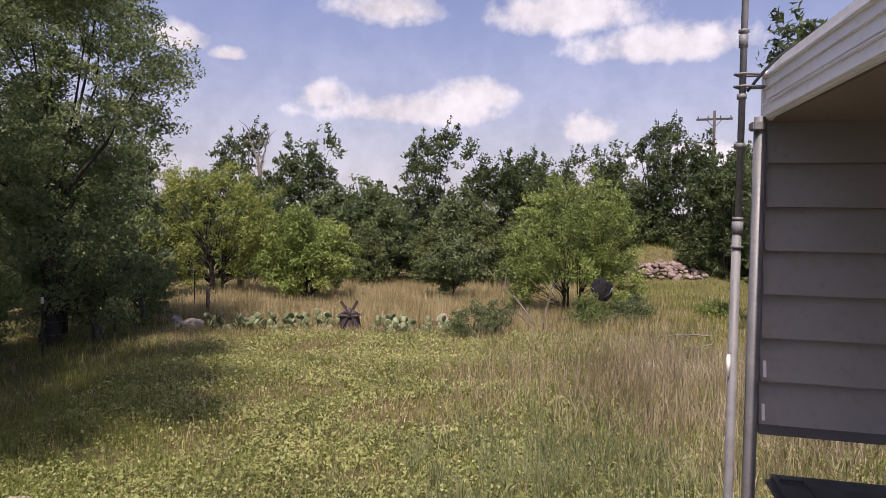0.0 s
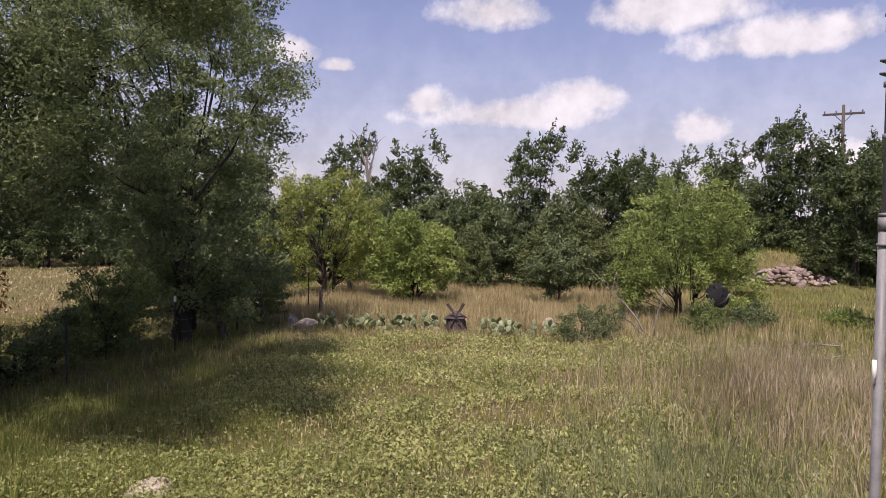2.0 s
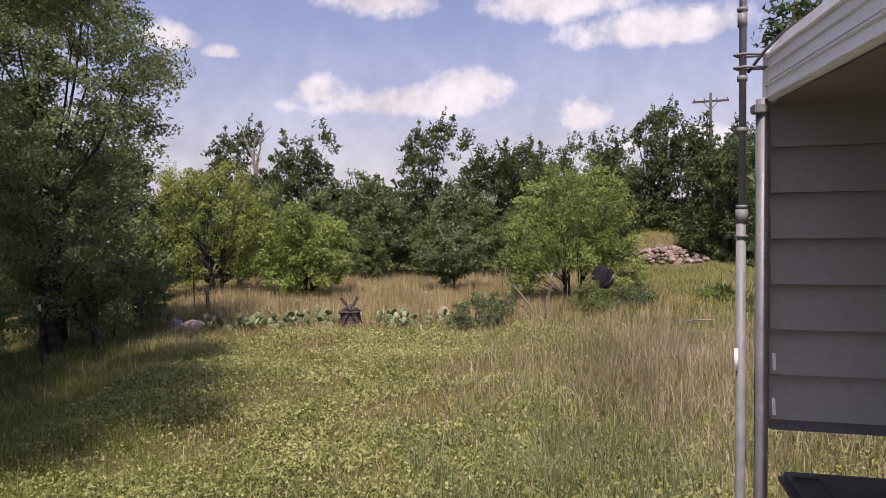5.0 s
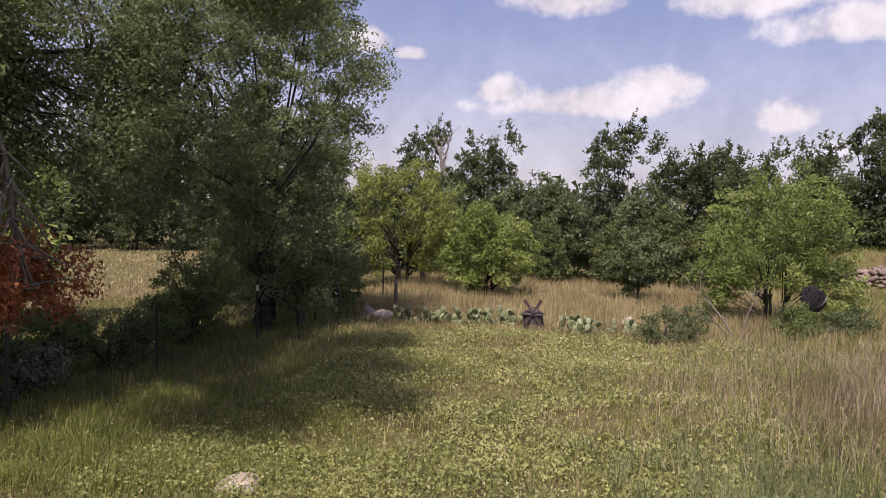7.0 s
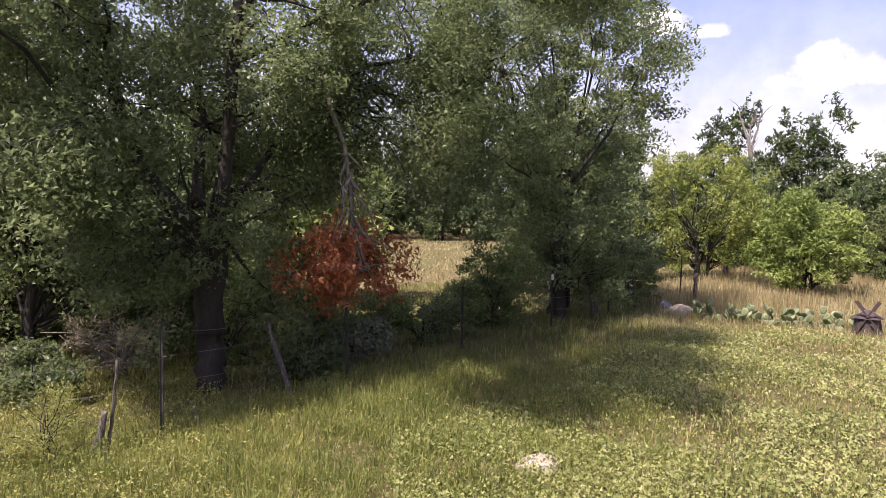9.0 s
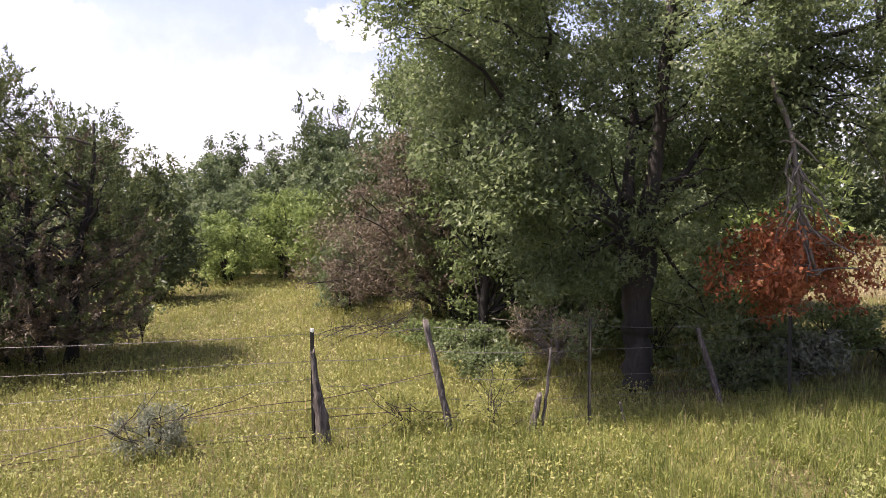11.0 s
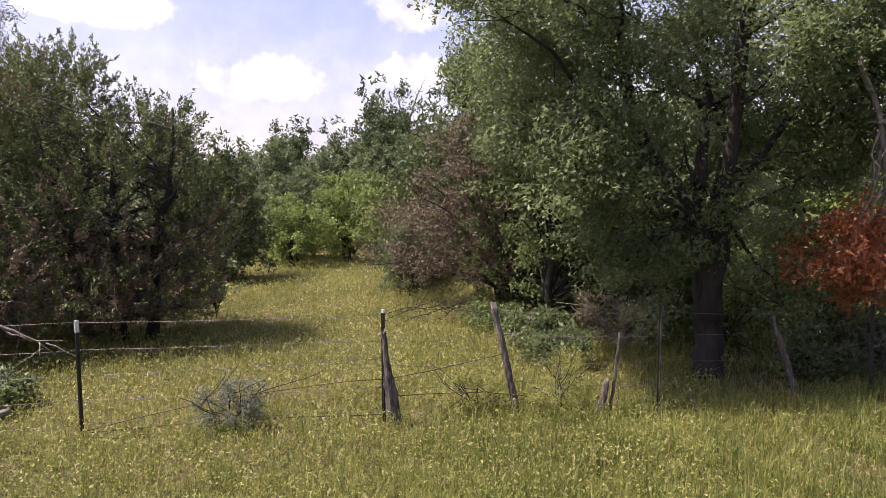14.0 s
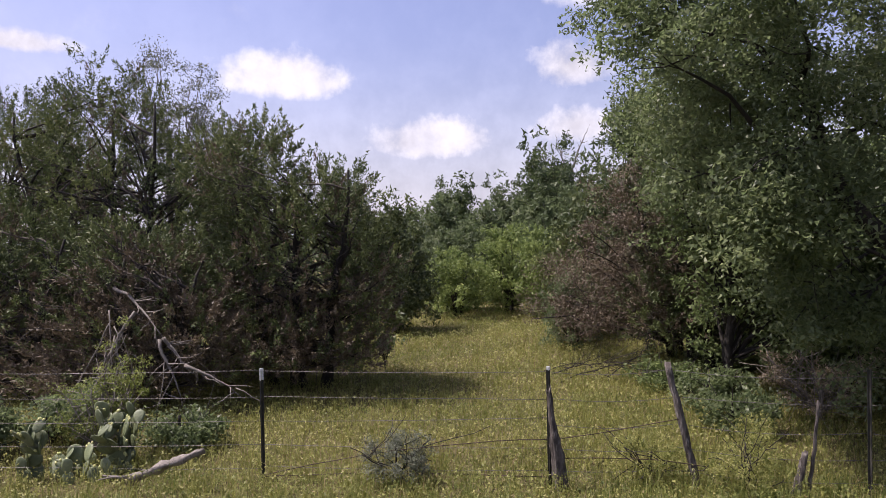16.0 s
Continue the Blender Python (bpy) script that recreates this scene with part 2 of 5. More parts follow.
RUBBLE = surface("pinkish_rubble", ((0.165, 0.120, 0.105), (0.247, 0.203, 0.176), (0.098, 0.075, 0.064)), 0.9, scale=2, bump=0.6, fine_scale=20, per="object")
MILL_WOOD = surface("dark_painted_wood", ((0.030, 0.020, 0.022), (0.055, 0.038, 0.040), (0.11, 0.09, 0.09)), 0.75, scale=12, bump=0.3)
DISH_MESH = surface("dark_dish", ((0.012, 0.012, 0.014), (0.02, 0.02, 0.022), (0.03, 0.03, 0.03)), 0.8, scale=10, bump=0.1, spec=0.05)
PLASTIC = surface("black_plastic", ((0.020, 0.021, 0.024), (0.030, 0.031, 0.034), (0.05, 0.05, 0.05)), 0.45, scale=6, bump=0.12, fine_scale=150)
DECK_WOOD = surface("grey_deck_board", ((0.19, 0.17, 0.15), (0.26, 0.24, 0.21), (0.12, 0.10, 0.09)), 0.85, scale=3, bump=0.4, per="object", stretch=(1, 8, 1))
POLE_WOOD = surface("utility_pole_wood", ((0.055, 0.045, 0.038), (0.085, 0.072, 0.06), (0.035, 0.03, 0.026)), 0.9, scale=3, bump=0.4, stretch=(1, 1, 0.2))

gm, gn = material("dry_thatch_ground")
gco = gn.add("ShaderNodeTexCoord").outputs["Object"]
soil = gn.mix(gn.step(gn.noise(gco, 2.2, 6.0), 0.35, 0.65), (0.095, 0.08, 0.04), (0.15, 0.125, 0.062))
soil = gn.mix(gn.step(gn.noise(gco, 0.22, 4.0), 0.42, 0.62, 0.0, 0.8), soil, (0.08, 0.09, 0.03))
soil = gn.mix(gn.step(gn.noise(gco, 45.0, 4.0, 0.7), 0.42, 0.68, 0.0, 0.7), soil, (0.24, 0.20, 0.105))
soil = gn.mix(gn.step(gn.noise(gco, 110.0, 3.0, 0.7), 0.52, 0.7, 0.0, 0.6), soil, (0.06, 0.055, 0.026))
gp = gn.add("ShaderNodeBsdfPrincipled")
gn.put(gp.inputs["Base Color"], soil)
gp.inputs["Roughness"].default_value, gp.inputs["Specular IOR Level"].default_value = 0.95, 0.1
gb = gn.add("ShaderNodeBump")
gb.inputs["Strength"].default_value, gb.inputs["Distance"].default_value = 0.9, 0.06
gn.put(gb.inputs["Height"], gn.noise(gco, 38.0, 5.0, 0.7))
gn.put(gp.inputs["Normal"], gb.outputs[0])
gn.put(gn.add("ShaderNodeOutputMaterial").inputs[0], gp.outputs[0])
GROUND = gm


# ---- building blocks ----
RNG = np.random.default_rng(11)


def ground_z(x, y):
    """Height of the ground: nearly level, with a grassy bank beyond the rubble."""
    x, y = np.asarray(x, float), np.asarray(y, float)
    bank = 1.8 * np.exp(-(((x - 13.2) / 3.4) ** 2 + ((y - 42.0) / 4.5) ** 2))
    return bank + 0.025 * np.sin(x * 1.3 + 0.7 * y) + 0.02 * np.sin(y * 2.1 - x * 0.4)


def mesh_of(name, verts, quads=None, tris=None, mat=None, smooth=False):
    """A mesh from arrays of points, four-cornered and three-cornered faces."""
    me = bpy.data.meshes.new(name)
    verts = np.ascontiguousarray(verts, dtype=np.float32)
    parts_ = [np.asarray(f, dtype=np.int32) for f in (quads, tris) if f is not None and len(f)]
    loops = np.concatenate([f.ravel() for f in parts_])
    sizes = np.concatenate([np.full(len(f), f.shape[1], np.int32) for f in parts_])
    me.vertices.add(len(verts))
    me.vertices.foreach_set("co", verts.ravel())
    me.loops.add(len(loops))
    me.loops.foreach_set("vertex_index", loops)
    me.polygons.add(len(sizes))
    me.polygons.foreach_set("loop_start", np.concatenate(([0], np.cumsum(sizes)[:-1])).astype(np.int32))
    me.update(calc_edges=True)
    me.validate()
    if smooth:
        me.polygons.foreach_set("use_smooth", np.ones(len(sizes), bool))
    if mat:
        me.materials.append(mat)
    return me


def child(name, me, parent=None, label=""):
    ob = new(name, me)
    ob.parent = parent
    return tagged(ob, label)


def part(name, bm, mat, parent=None, label="", smooth=False):
    """Links a bmesh as one mesh object under a thing or a part."""
    me = bpy.data.meshes.new(name)
    bmesh.ops.recalc_face_normals(bm, faces=bm.faces)
    bm.to_mesh(me)
    bm.free()
    if smooth:
        me.polygons.foreach_set("use_smooth", np.ones(len(me.polygons), bool))
    me.materials.append(mat)
    return child(name, me, parent, label)


def thing(name, x, y, z, label, category, group="", kind="", turn=0.0):
    e = new(name)
    e.empty_display_size = 0.2
    e.matrix_world = pose(x, y, z, 0, 0, turn)
    return tagged(e, label, category, group, kind)


def box(bm, size, at=(0, 0, 0), turn=None, bevel=0.0):
    m = Matrix.Translation(at) @ (turn.to_4x4() if turn else Matrix.Identity(4)) @ Matrix.Diagonal((*size, 1))
    made = bmesh.ops.create_cube(bm, size=1.0, matrix=m)["verts"]
    if bevel:
        edges = list({e for v in made for e in v.link_edges})
        bmesh.ops.bevel(bm, geom=edges, offset=bevel, segments=2, affect="EDGES", clamp_overlap=True)
    return bm


def frames_along(pts):
    d = np.gradient(pts, axis=0)
    d /= np.linalg.norm(d, axis=1, keepdims=True) + 1e-9
    ref = np.where(np.abs(d[:, 2:3]) > 0.9, np.array([[1.0, 0.1, 0]]), np.array([[0, 0.05, 1.0]]))
    s = np.cross(d, ref)
    s /= np.linalg.norm(s, axis=1, keepdims=True) + 1e-9
    return s, np.cross(d, s)


class Tubes:
    """Gathers tapered tubes along bent lines into one mesh."""

    def __init__(self):
        self.v, self.q, self.t, self.n = [], [], [], 0

    def add(self, pts, radii, sides=6, rough=0.0):
        pts, radii = np.asarray(pts, float), np.asarray(radii, float)
        s, u = frames_along(pts)
        a = np.linspace(0, 2 * np.pi, sides, endpoint=False)
        r = radii[:, None] * (1 + rough * RNG.uniform(-1, 1, (len(pts), sides)))
        ring = pts[:, None] + r[..., None] * (np.cos(a)[None, :, None] * s[:, None] + np.sin(a)[None, :, None] * u[:, None])
        base = self.n
        self.v.append(ring.reshape(-1, 3))
        i = np.arange(len(pts) - 1)[:, None] * sides + base
        k, k2 = np.arange(sides)[None], (np.arange(sides)[None] + 1) % sides
        self.q.append(np.stack([i + k, i + k2, i + sides + k2, i + sides + k], -1).reshape(-1, 4))
        self.v.append(pts[[0, -1]])
        c0 = base + len(pts) * sides
        kk, kk2 = np.arange(sides), (np.arange(sides) + 1) % sides
        last = base + (len(pts) - 1) * sides
        self.t.append(np.stack([kk2 + base, kk + base, np.full(sides, c0)], -1))
        self.t.append(np.stack([kk + last, kk2 + last, np.full(sides, c0 + 1)], -1))
        self.n = c0 + 2
        return self

    def mesh(self, name, mat, smooth=True):
        return mesh_of(name, np.concatenate(self.v), np.concatenate(self.q), np.concatenate(self.t), mat, smooth)


def bent(a, b, n=7, sag=0.0, wobble=0.08, rng=RNG):
    """A wandering line from a to b."""
    a, b = np.asarray(a, float), np.asarray(b, float)
    t = np.linspace(0, 1, n)[:, None]
    length = np.linalg.norm(b - a)
    jig = np.cumsum(rng.normal(0, wobble * length / n, (n, 3)), axis=0)
    jig -= t * jig[-1]
    p = a + (b - a) * t + jig
    p[:, 2] += sag * 4 * (t * (1 - t))[:, 0] * length
    return p


def unit(v):
    return v / (np.linalg.norm(v, axis=-1, keepdims=True) + 1e-9)


def leaves(name, at, size, mat, aspect=0.55, up=0.3, out=None, droop=0.0, rng=RNG, folded=False, face=1.1):
    """A leaf at each point, its upper side turned more or less to the open sky; near ones are folded along their rib."""
    n = len(at)
    axis = rng.normal(size=(n, 3))
    if out is not None:
        axis += out
    axis[:, 2] += up - droop
    axis = unit(axis)
    side = unit(np.cross(axis, rng.normal(size=(n, 3)) + np.array((0.0, -0.25, 1.0)) * face))
    nor = np.cross(axis, side)
    L = (size * rng.uniform(0.6, 1.35, n))[:, None]
    if not folded:
        v = np.empty((n, 3, 3))
        v[:, 0] = at - axis * L * 0.45 + side * L * aspect * 0.5
        v[:, 1] = at - axis * L * 0.35 - side * L * aspect * 0.5
        v[:, 2] = at + axis * L * 0.6 + nor * L * 0.1
        return mesh_of(name, v.reshape(-1, 3), None, np.arange(3 * n).reshape(n, 3), mat)
    v = np.empty((n, 4, 3))
    v[:, 0] = at - axis * L * 0.5
    v[:, 1] = at + side * L * aspect * 0.5 + nor * L * 0.10
    v[:, 2] = at + axis * L * 0.5
    v[:, 3] = at - side * L * aspect * 0.5 + nor * L * 0.10
    return mesh_of(name, v.reshape(-1, 3), np.arange(4 * n).reshape(n, 4), None, mat)


def crown_points(blobs, n, clump, rng, gaps=0.35, hollow=0.55, per=80):
    """Leaf places: clumps near the outside of a few uneven lobes, with gaps between them."""
    blobs = np.asarray(blobs, float)
    vol = blobs[:, 3] * blobs[:, 4] * blobs[:, 5]
    vol = vol ** 0.75
    m = max(24, n // per)
    pick = rng.choice(len(blobs), size=m * 2, p=vol / vol.sum())
    d = unit(rng.normal(size=(m * 2, 3)))
    r = rng.uniform(hollow ** 3, 1.0, m * 2) ** (1 / 3)
    r *= 1 + 0.18 * rng.normal(size=m * 2)
    c = blobs[pick, :3] + d * r[:, None] * blobs[pick, 3:6]
    hole = np.sin(c[:, 0] * 2.3 + c[:, 2]) * np.sin(c[:, 1] * 2.0 - 1.3 * c[:, 2]) + rng.normal(0, 0.25, m * 2)
    keep = np.argsort(hole)[int(gaps * m * 2 * 0.5):][: m * 2]
    keep = rng.permutation(keep)[:m]
    c, d = c[keep], d[keep]
    who = rng.integers(0, len(c), n)
    off = rng.normal(size=(n, 3))
    off = unit(off) * (rng.uniform(0, 1, n) ** 0.45)[:, None] * (clump * rng.uniform(0.55, 1.3, len(c)))[who][:, None]
    off[:, 2] *= 0.7
    return c[who] + off, d[who], c


def tree(name, x, y, label, category, blobs, n, leaf, leaf_mat, bark=BARK, trunks=((0, 0, 0.14),), clump=0.4, aspect=0.55, seed=1, limbs=26, up=0.3,
         droop=0.0, gaps=0.35, group="", hollow=0.55, fork=0.28, flags=0.0, twigs=0, per=80):
    """A tree: tapered trunks with limbs that reach into the crown's lobes, and a crown of leaf clumps. blobs: lobes, from the tree's foot."""
    rng = np.random.default_rng(seed)
    z0 = float(ground_z(x, y))
    e = thing(name, x, y, z0, label, category, group)
    blobs = np.asarray(blobs, float)
    pts, out, cl = crown_points(blobs, n, clump, rng, gaps, hollow, per)
    if flags:                       # loose sprays that stand out of the outline
        k = rng.integers(0, len(cl), int(len(cl) * 0.35))
        t = rng.uniform(0, 1, (len(k), 24, 1))
        dirs = unit(0.5 * out[rng.integers(0, len(out), len(k))] + np.array([0.15, 0, 1.1]) + rng.normal(0, 0.3, (len(k), 3)))
        extra = cl[k][:, None] + dirs[:, None] * t * flags + rng.normal(0, 0.10, (len(k), 24, 3)) * (1.2 - t)
        pts = np.concatenate([pts, extra.reshape(-1, 3)])
        out = np.concatenate([out, np.repeat(dirs, 24, axis=0)])
    low = pts[:, 2] < 0.06
    pts[low, 2] = rng.uniform(0.06, 0.5, low.sum())
    wood = Tubes()
    tops = []
    mid = blobs[:, :3].mean(0)
    for tx, ty, r in trunks:
        head = np.array([tx * 1.5 + 0.25 * mid[0], ty * 1.5 + 0.25 * mid[1], fork * (blobs[:, 2] + blobs[:, 5]).max() + 0.3])
        line = bent((tx, ty, -0.12), head, 8, 0, 0.10, rng)
        rad = np.linspace(r, r * 0.72, 8)
        rad[0] *= 1.45
        rad[1] *= 1.12
        wood.add(line, rad, 9, 0.06)
        tops.append((line, r))
    ends = cl[rng.choice(len(cl), size=min(limbs, len(cl)), replace=False)]
    for k, end in enumerate(ends):
        head, r = tops[int(np.argmin([np.linalg.norm(end[:2] - h[0][-1][:2]) for h in tops]))]
        big_ = k < max(3, limbs // 6)
        reach = np.clip((end[2] - 0.6) / (head[-1][2] + 0.4), 0.25, 1.0)       # low boughs leave the trunk low down
        start_ = head[min(7, max(2, int(7 * reach - rng.uniform(0, 2.0))))]
        line = bent(start_, end, 8, 0.05, 0.16, rng)
        r1 = r * (0.55 if big_ else 0.26) * rng.uniform(0.75, 1.1)
        wood.add(line, np.linspace(r1, 0.008, 8), 6)
        for q in range(2 + twigs):
            s = line[rng.integers(3, 7)]
            wood.add(bent(s, s + rng.normal(0, 0.22, 3) + np.array([0, 0, 0.15]), 5, 0, 0.2, rng), np.linspace(r1 * 0.3 + 0.004, 0.004, 5), 4)
    child("trunk", wood.mesh("trunk", bark), e, "trunk and limbs with rough bark")
    child("crown", leaves("crown", pts, leaf, leaf_mat, aspect, up, out * (0.4 if up > 0.5 else 0.25), droop, rng), e, "crown of small leaves")
    return e


def blades(name, xy, height, width, mat, lean=0.45, rng=RNG, way_out=None, plain=False):
    """Grass: a bent, tapering blade at each place."""
    n = len(xy)
    h = height * rng.uniform(0.45, 1.2, n)
    a = rng.uniform(0, 2 * np.pi, n)
    side = np.stack([np.cos(a), np.sin(a), np.zeros(n)], -1)
    b = a + rng.normal(np.pi / 2, 0.5, n)
    if way_out is not None:             # blades of a tuft arch outwards
        b = way_out + rng.normal(0, 0.5, n)
        a = b - np.pi / 2 + rng.normal(0, 0.6, n)
        side = np.stack([np.cos(a), np.sin(a), np.zeros(n)], -1)
    flat = np.stack([np.cos(b), np.sin(b), np.zeros(n)], -1)
    tilt = np.clip(np.abs(rng.normal(0, lean, n)), 0, 1.35)[:, None]
    root = np.concatenate([xy, ground_z(xy[:, 0], xy[:, 1])[:, None] - 0.01], 1)
    w_ = (width * rng.uniform(0.6, 1.3, n))[:, None] * 0.5
    up = np.array([0, 0, 1.0])
    if plain:                           # far off: one slim triangle
        v = np.empty((n, 3, 3))
        v[:, 0], v[:, 1] = root - side * w_ * 1.1, root + side * w_ * 1.1
        v[:, 2] = root + (up * np.cos(tilt) + flat * np.sin(tilt)) * h[:, None]
        return mesh_of(name, v.reshape(-1, 3), None, np.arange(3 * n).reshape(n, 3), mat)
    v = np.empty((n, 5, 3))
    v[:, 0], v[:, 1] = root - side * w_, root + side * w_
    m = root + (up * np.cos(tilt * 0.55) + flat * np.sin(tilt * 0.55)) * (h * 0.58)[:, None]
    v[:, 2], v[:, 3] = m + side * w_ * 0.75, m - side * w_ * 0.75
    v[:, 4] = m + (up * np.cos(tilt * 1.6) + flat * np.sin(tilt * 1.6)) * (h * 0.46)[:, None]
    i = np.arange(n)[:, None] * 5
    return mesh_of(name, v.reshape(-1, 3), i + np.array([[0, 1, 2, 3]]), i + np.array([[3, 2, 4]]), mat)


def scatter(n, r0, r1, a0, a1, fall=1.0, rng=RNG):
    """Places on the ground between two distances and two bearings, thinning out with distance."""
    u = rng.uniform(0, 1, n)
    p = 2.0 - fall
    r = (r0 ** p + u * (r1 ** p - r0 ** p)) ** (1 / p)
    a = np.radians(rng.uniform(a0, a1, n))
    return np.stack([-r * np.sin(a), r * np.cos(a)], -1)


def tufts(centres, per, radius, rng=RNG):
    """Places of the blades of many tufts, and the way each leans."""
    n = len(centres) * per
    a = rng.uniform(0, 2 * np.pi, n)
    r = radius * rng.uniform(0, 1, n) ** 0.7 * np.repeat(rng.uniform(0.5, 1.4, len(centres)), per)
    return np.repeat(centres, per, axis=0) + np.stack([np.cos(a) * r, np.sin(a) * r], -1), a


def patchy(xy, scale=1.0, seed=0.0):
    x, y = xy[:, 0] / scale, xy[:, 1] / scale
    return 0.5 + 0.25 * (np.sin(1.7 * x + 0.9 * y + seed) + np.sin(2.3 * y - 1.1 * x + 2 * seed)) * np.cos(0.6 * x - 1.3 * y + seed)


# ---- ground ----
ax = np.concatenate([-np.geomspace(2500, 62, 14), np.linspace(-60, 60, 121), np.geomspace(62, 2500, 14)])
gx, gy = np.meshgrid(ax, ax, indexing="ij")
gv = np.stack([gx, gy, ground_z(gx, gy) * (np.hypot(gx, gy) < 90)], -1).reshape(-1, 3)
k = len(ax)
gi = (np.arange(k - 1)[:, None] * k + np.arange(k - 1)[None]).ravel()
ground = new("ground", mesh_of("ground", gv, np.stack([gi, gi + k, gi + k + 1, gi + 1], -1), None, GROUND, True))
tagged(ground, "dry thatch and soil of an overgrown yard", "ground", kind="structure")

# ---- the large oak by the fence ----
def big_oak():
    rng = np.random.default_rng(5)
    x0, y0 = -8.9, 5.35
    e = thing("oak_tree", x0, y0, 0, "large dark-trunked live oak with dense small leaves", "tree")
    wood = Tubes()

    def limb(pts, r0, r1, sides=9, rough=0.07):
        pts = np.asarray(pts, float)
        t = np.linspace(0, 1, len(pts))
        tt = np.linspace(0, 1, len(pts) * 3)
        p = np.stack([np.interp(tt, t, pts[:, i]) for i in range(3)], -1)
        p[1:-1] += rng.normal(0, 0.03, (len(p) - 2, 3))
        r = np.linspace(r0, r1, len(p))
        r[0] *= 1.25
        wood.add(p, r, sides, rough)
        return p

    limb([(0.0, 0.02, -0.15), (0.01, 0.0, 0.35), (-0.02, 0.03, 0.9), (0.0, 0.0, 1.5), (-0.01, -0.02, 2.1)], 0.215, 0.13, 13, 0.06)
    left = limb([(0.0, -0.02, 0.8), (-0.03, -0.06, 1.5), (-0.1, -0.2, 2.3), (-0.3, -0.75, 3.0), (-0.45, -0.95, 3.7), (-0.6, -1.25, 5.0), (-0.7, -1.6, 6.6)], 0.165, 0.045)
    right = limb([(0.0, 0.03, 0.8), (0.03, 0.07, 1.5), (0.05, 0.10, 2.4), (0.12, 0.22, 3.4), (0.1, 0.28, 4.6), (0.2, 0.5, 6.4), (0.1, 0.6, 8.0)], 0.16, 0.045)
    arch = limb([(0.05, 0.2, 2.5), (0.25, 1.2, 3.8), (0.4, 2.6, 4.9), (0.6, 4.2, 5.4), (0.8, 6.0, 5.3)], 0.06, 0.015)
    over = limb([(0.12, 0.4, 5.3), (1.3, 0.6, 6.2), (2.8, 1.0, 6.6), (4.2, 1.2, 6.9)], 0.055, 0.015)
    side_ = limb([(0.1, 0.3, 4.6), (1.0, 1.9, 5.7), (1.9, 3.6, 6.2), (2.3, 5.0, 6.4)], 0.04, 0.012)
    back = limb([(-0.1, -0.1, 2.6), (-1.2, 0.6, 4.2), (-2.2, 1.0, 5.8)], 0.09, 0.03)
    lobes = [(-1.2, 0.3, 5.9, 1.8, 2.4, 1.3), (-0.7, -2.2, 5.9, 1.9, 1.5, 2.0), (-0.9, -2.0, 3.9, 1.3, 1.0, 1.3), (0.2, 3.2, 5.9, 1.8, 2.2, 1.1), 
             (0.1, 3.2, 4.3, 1.2, 2.0, 0.75), (0.4, 5.4, 6.3, 1.7, 1.4, 0.7), (-2.2, 1.0, 4.6, 1.6, 2.4, 1.6), (0.5, -0.6, 3.4, 0.6, 0.9, 0.7),
             (0.3, -0.7, 1.7, 0.4, 0.5, 0.55), (0.2, 0.9, 1.9, 0.5, 0.4, 0.8), (0.9, 2.0, 4.9, 1.0, 1.1, 0.9), (0.7, 3.4, 5.2, 1.0, 1.2, 0.8), (0.9, 4.3, 3.7, 1.0, 1.3, 0.95), (0.3, 5.7, 3.9, 1.1, 1.3, 1.2), (1.6, 2.6, 3.5, 0.8, 1.2, 0.8), (0.3, -2.6, 5.6, 1.4, 1.2, 1.2), (0.2, -2.3, 3.7, 1.1, 1.0, 1.2), (1.0, 0.2, 4.6, 0.9, 1.2, 0.9), (0.6, 1.2, 3.4, 0.6, 0.8, 0.7), (0.5, 0.6, 0.9, 0.45, 0.5, 0.55), (0.35, -0.75, 0.8, 0.4, 0.4, 0.5), (0.5, -0.2, 2.6, 0.5, 0.5, 0.6), (1.3, 3.2, 4.1, 1.3, 1.7, 1.3), (0.2, 1.6, 4.2, 1.2, 1.2, 1.1), (1.2, 4.8, 4.6, 1.3, 1.5, 1.2), (-1.6, 2.6, 3.2, 1.1, 1.6, 1.2),
             (0.9, -0.7, 2.5, 0.35, 0.6, 0.5), (0.8, 0.2, 2.0, 0.3, 0.45, 0.5), (0.9, -1.0, 4.2, 0.5, 0.7, 0.6), (0.8, 0.5, 4.0, 0.4, 0.5, 0.6), (0.6, -1.9, 2.9, 0.8, 0.8, 0.8), (0.7, 0.6, 1.3, 0.35, 0.4, 0.5), (0.4, -1.6, 1.9, 0.6, 0.6, 0.6)]
    # boughs added over the yard, mostly above the view, to cast shade on it
    shade_boughs = [(3.1, 0.2, 6.7, 1.2, 1.0, 0.6), (4.4, 0.4, 6.9, 1.0, 0.9, 0.5), (3.5, 2.2, 6.7, 1.3, 1.4, 0.6), (2.9, 4.6, 6.5, 1.0, 1.5, 0.6), (3.1, -0.9, 6.6, 1.3, 0.9, 0.5)]
    pts, out, cl = crown_points(lobes, 200000, 0.38, rng, gaps=0.9, hollow=0.35, per=105)
    pts2, out2, cl2 = crown_points(shade_boughs, 62000, 0.5, rng, gaps=0.1, hollow=0.1, per=110)
    pts, out, cl = np.concatenate([pts, pts2]), np.concatenate([out, out2]), np.concatenate([cl, cl2])
    main = np.concatenate([left[6:], right[6:], arch[4:], over[4:], side_[4:], back[3:]])
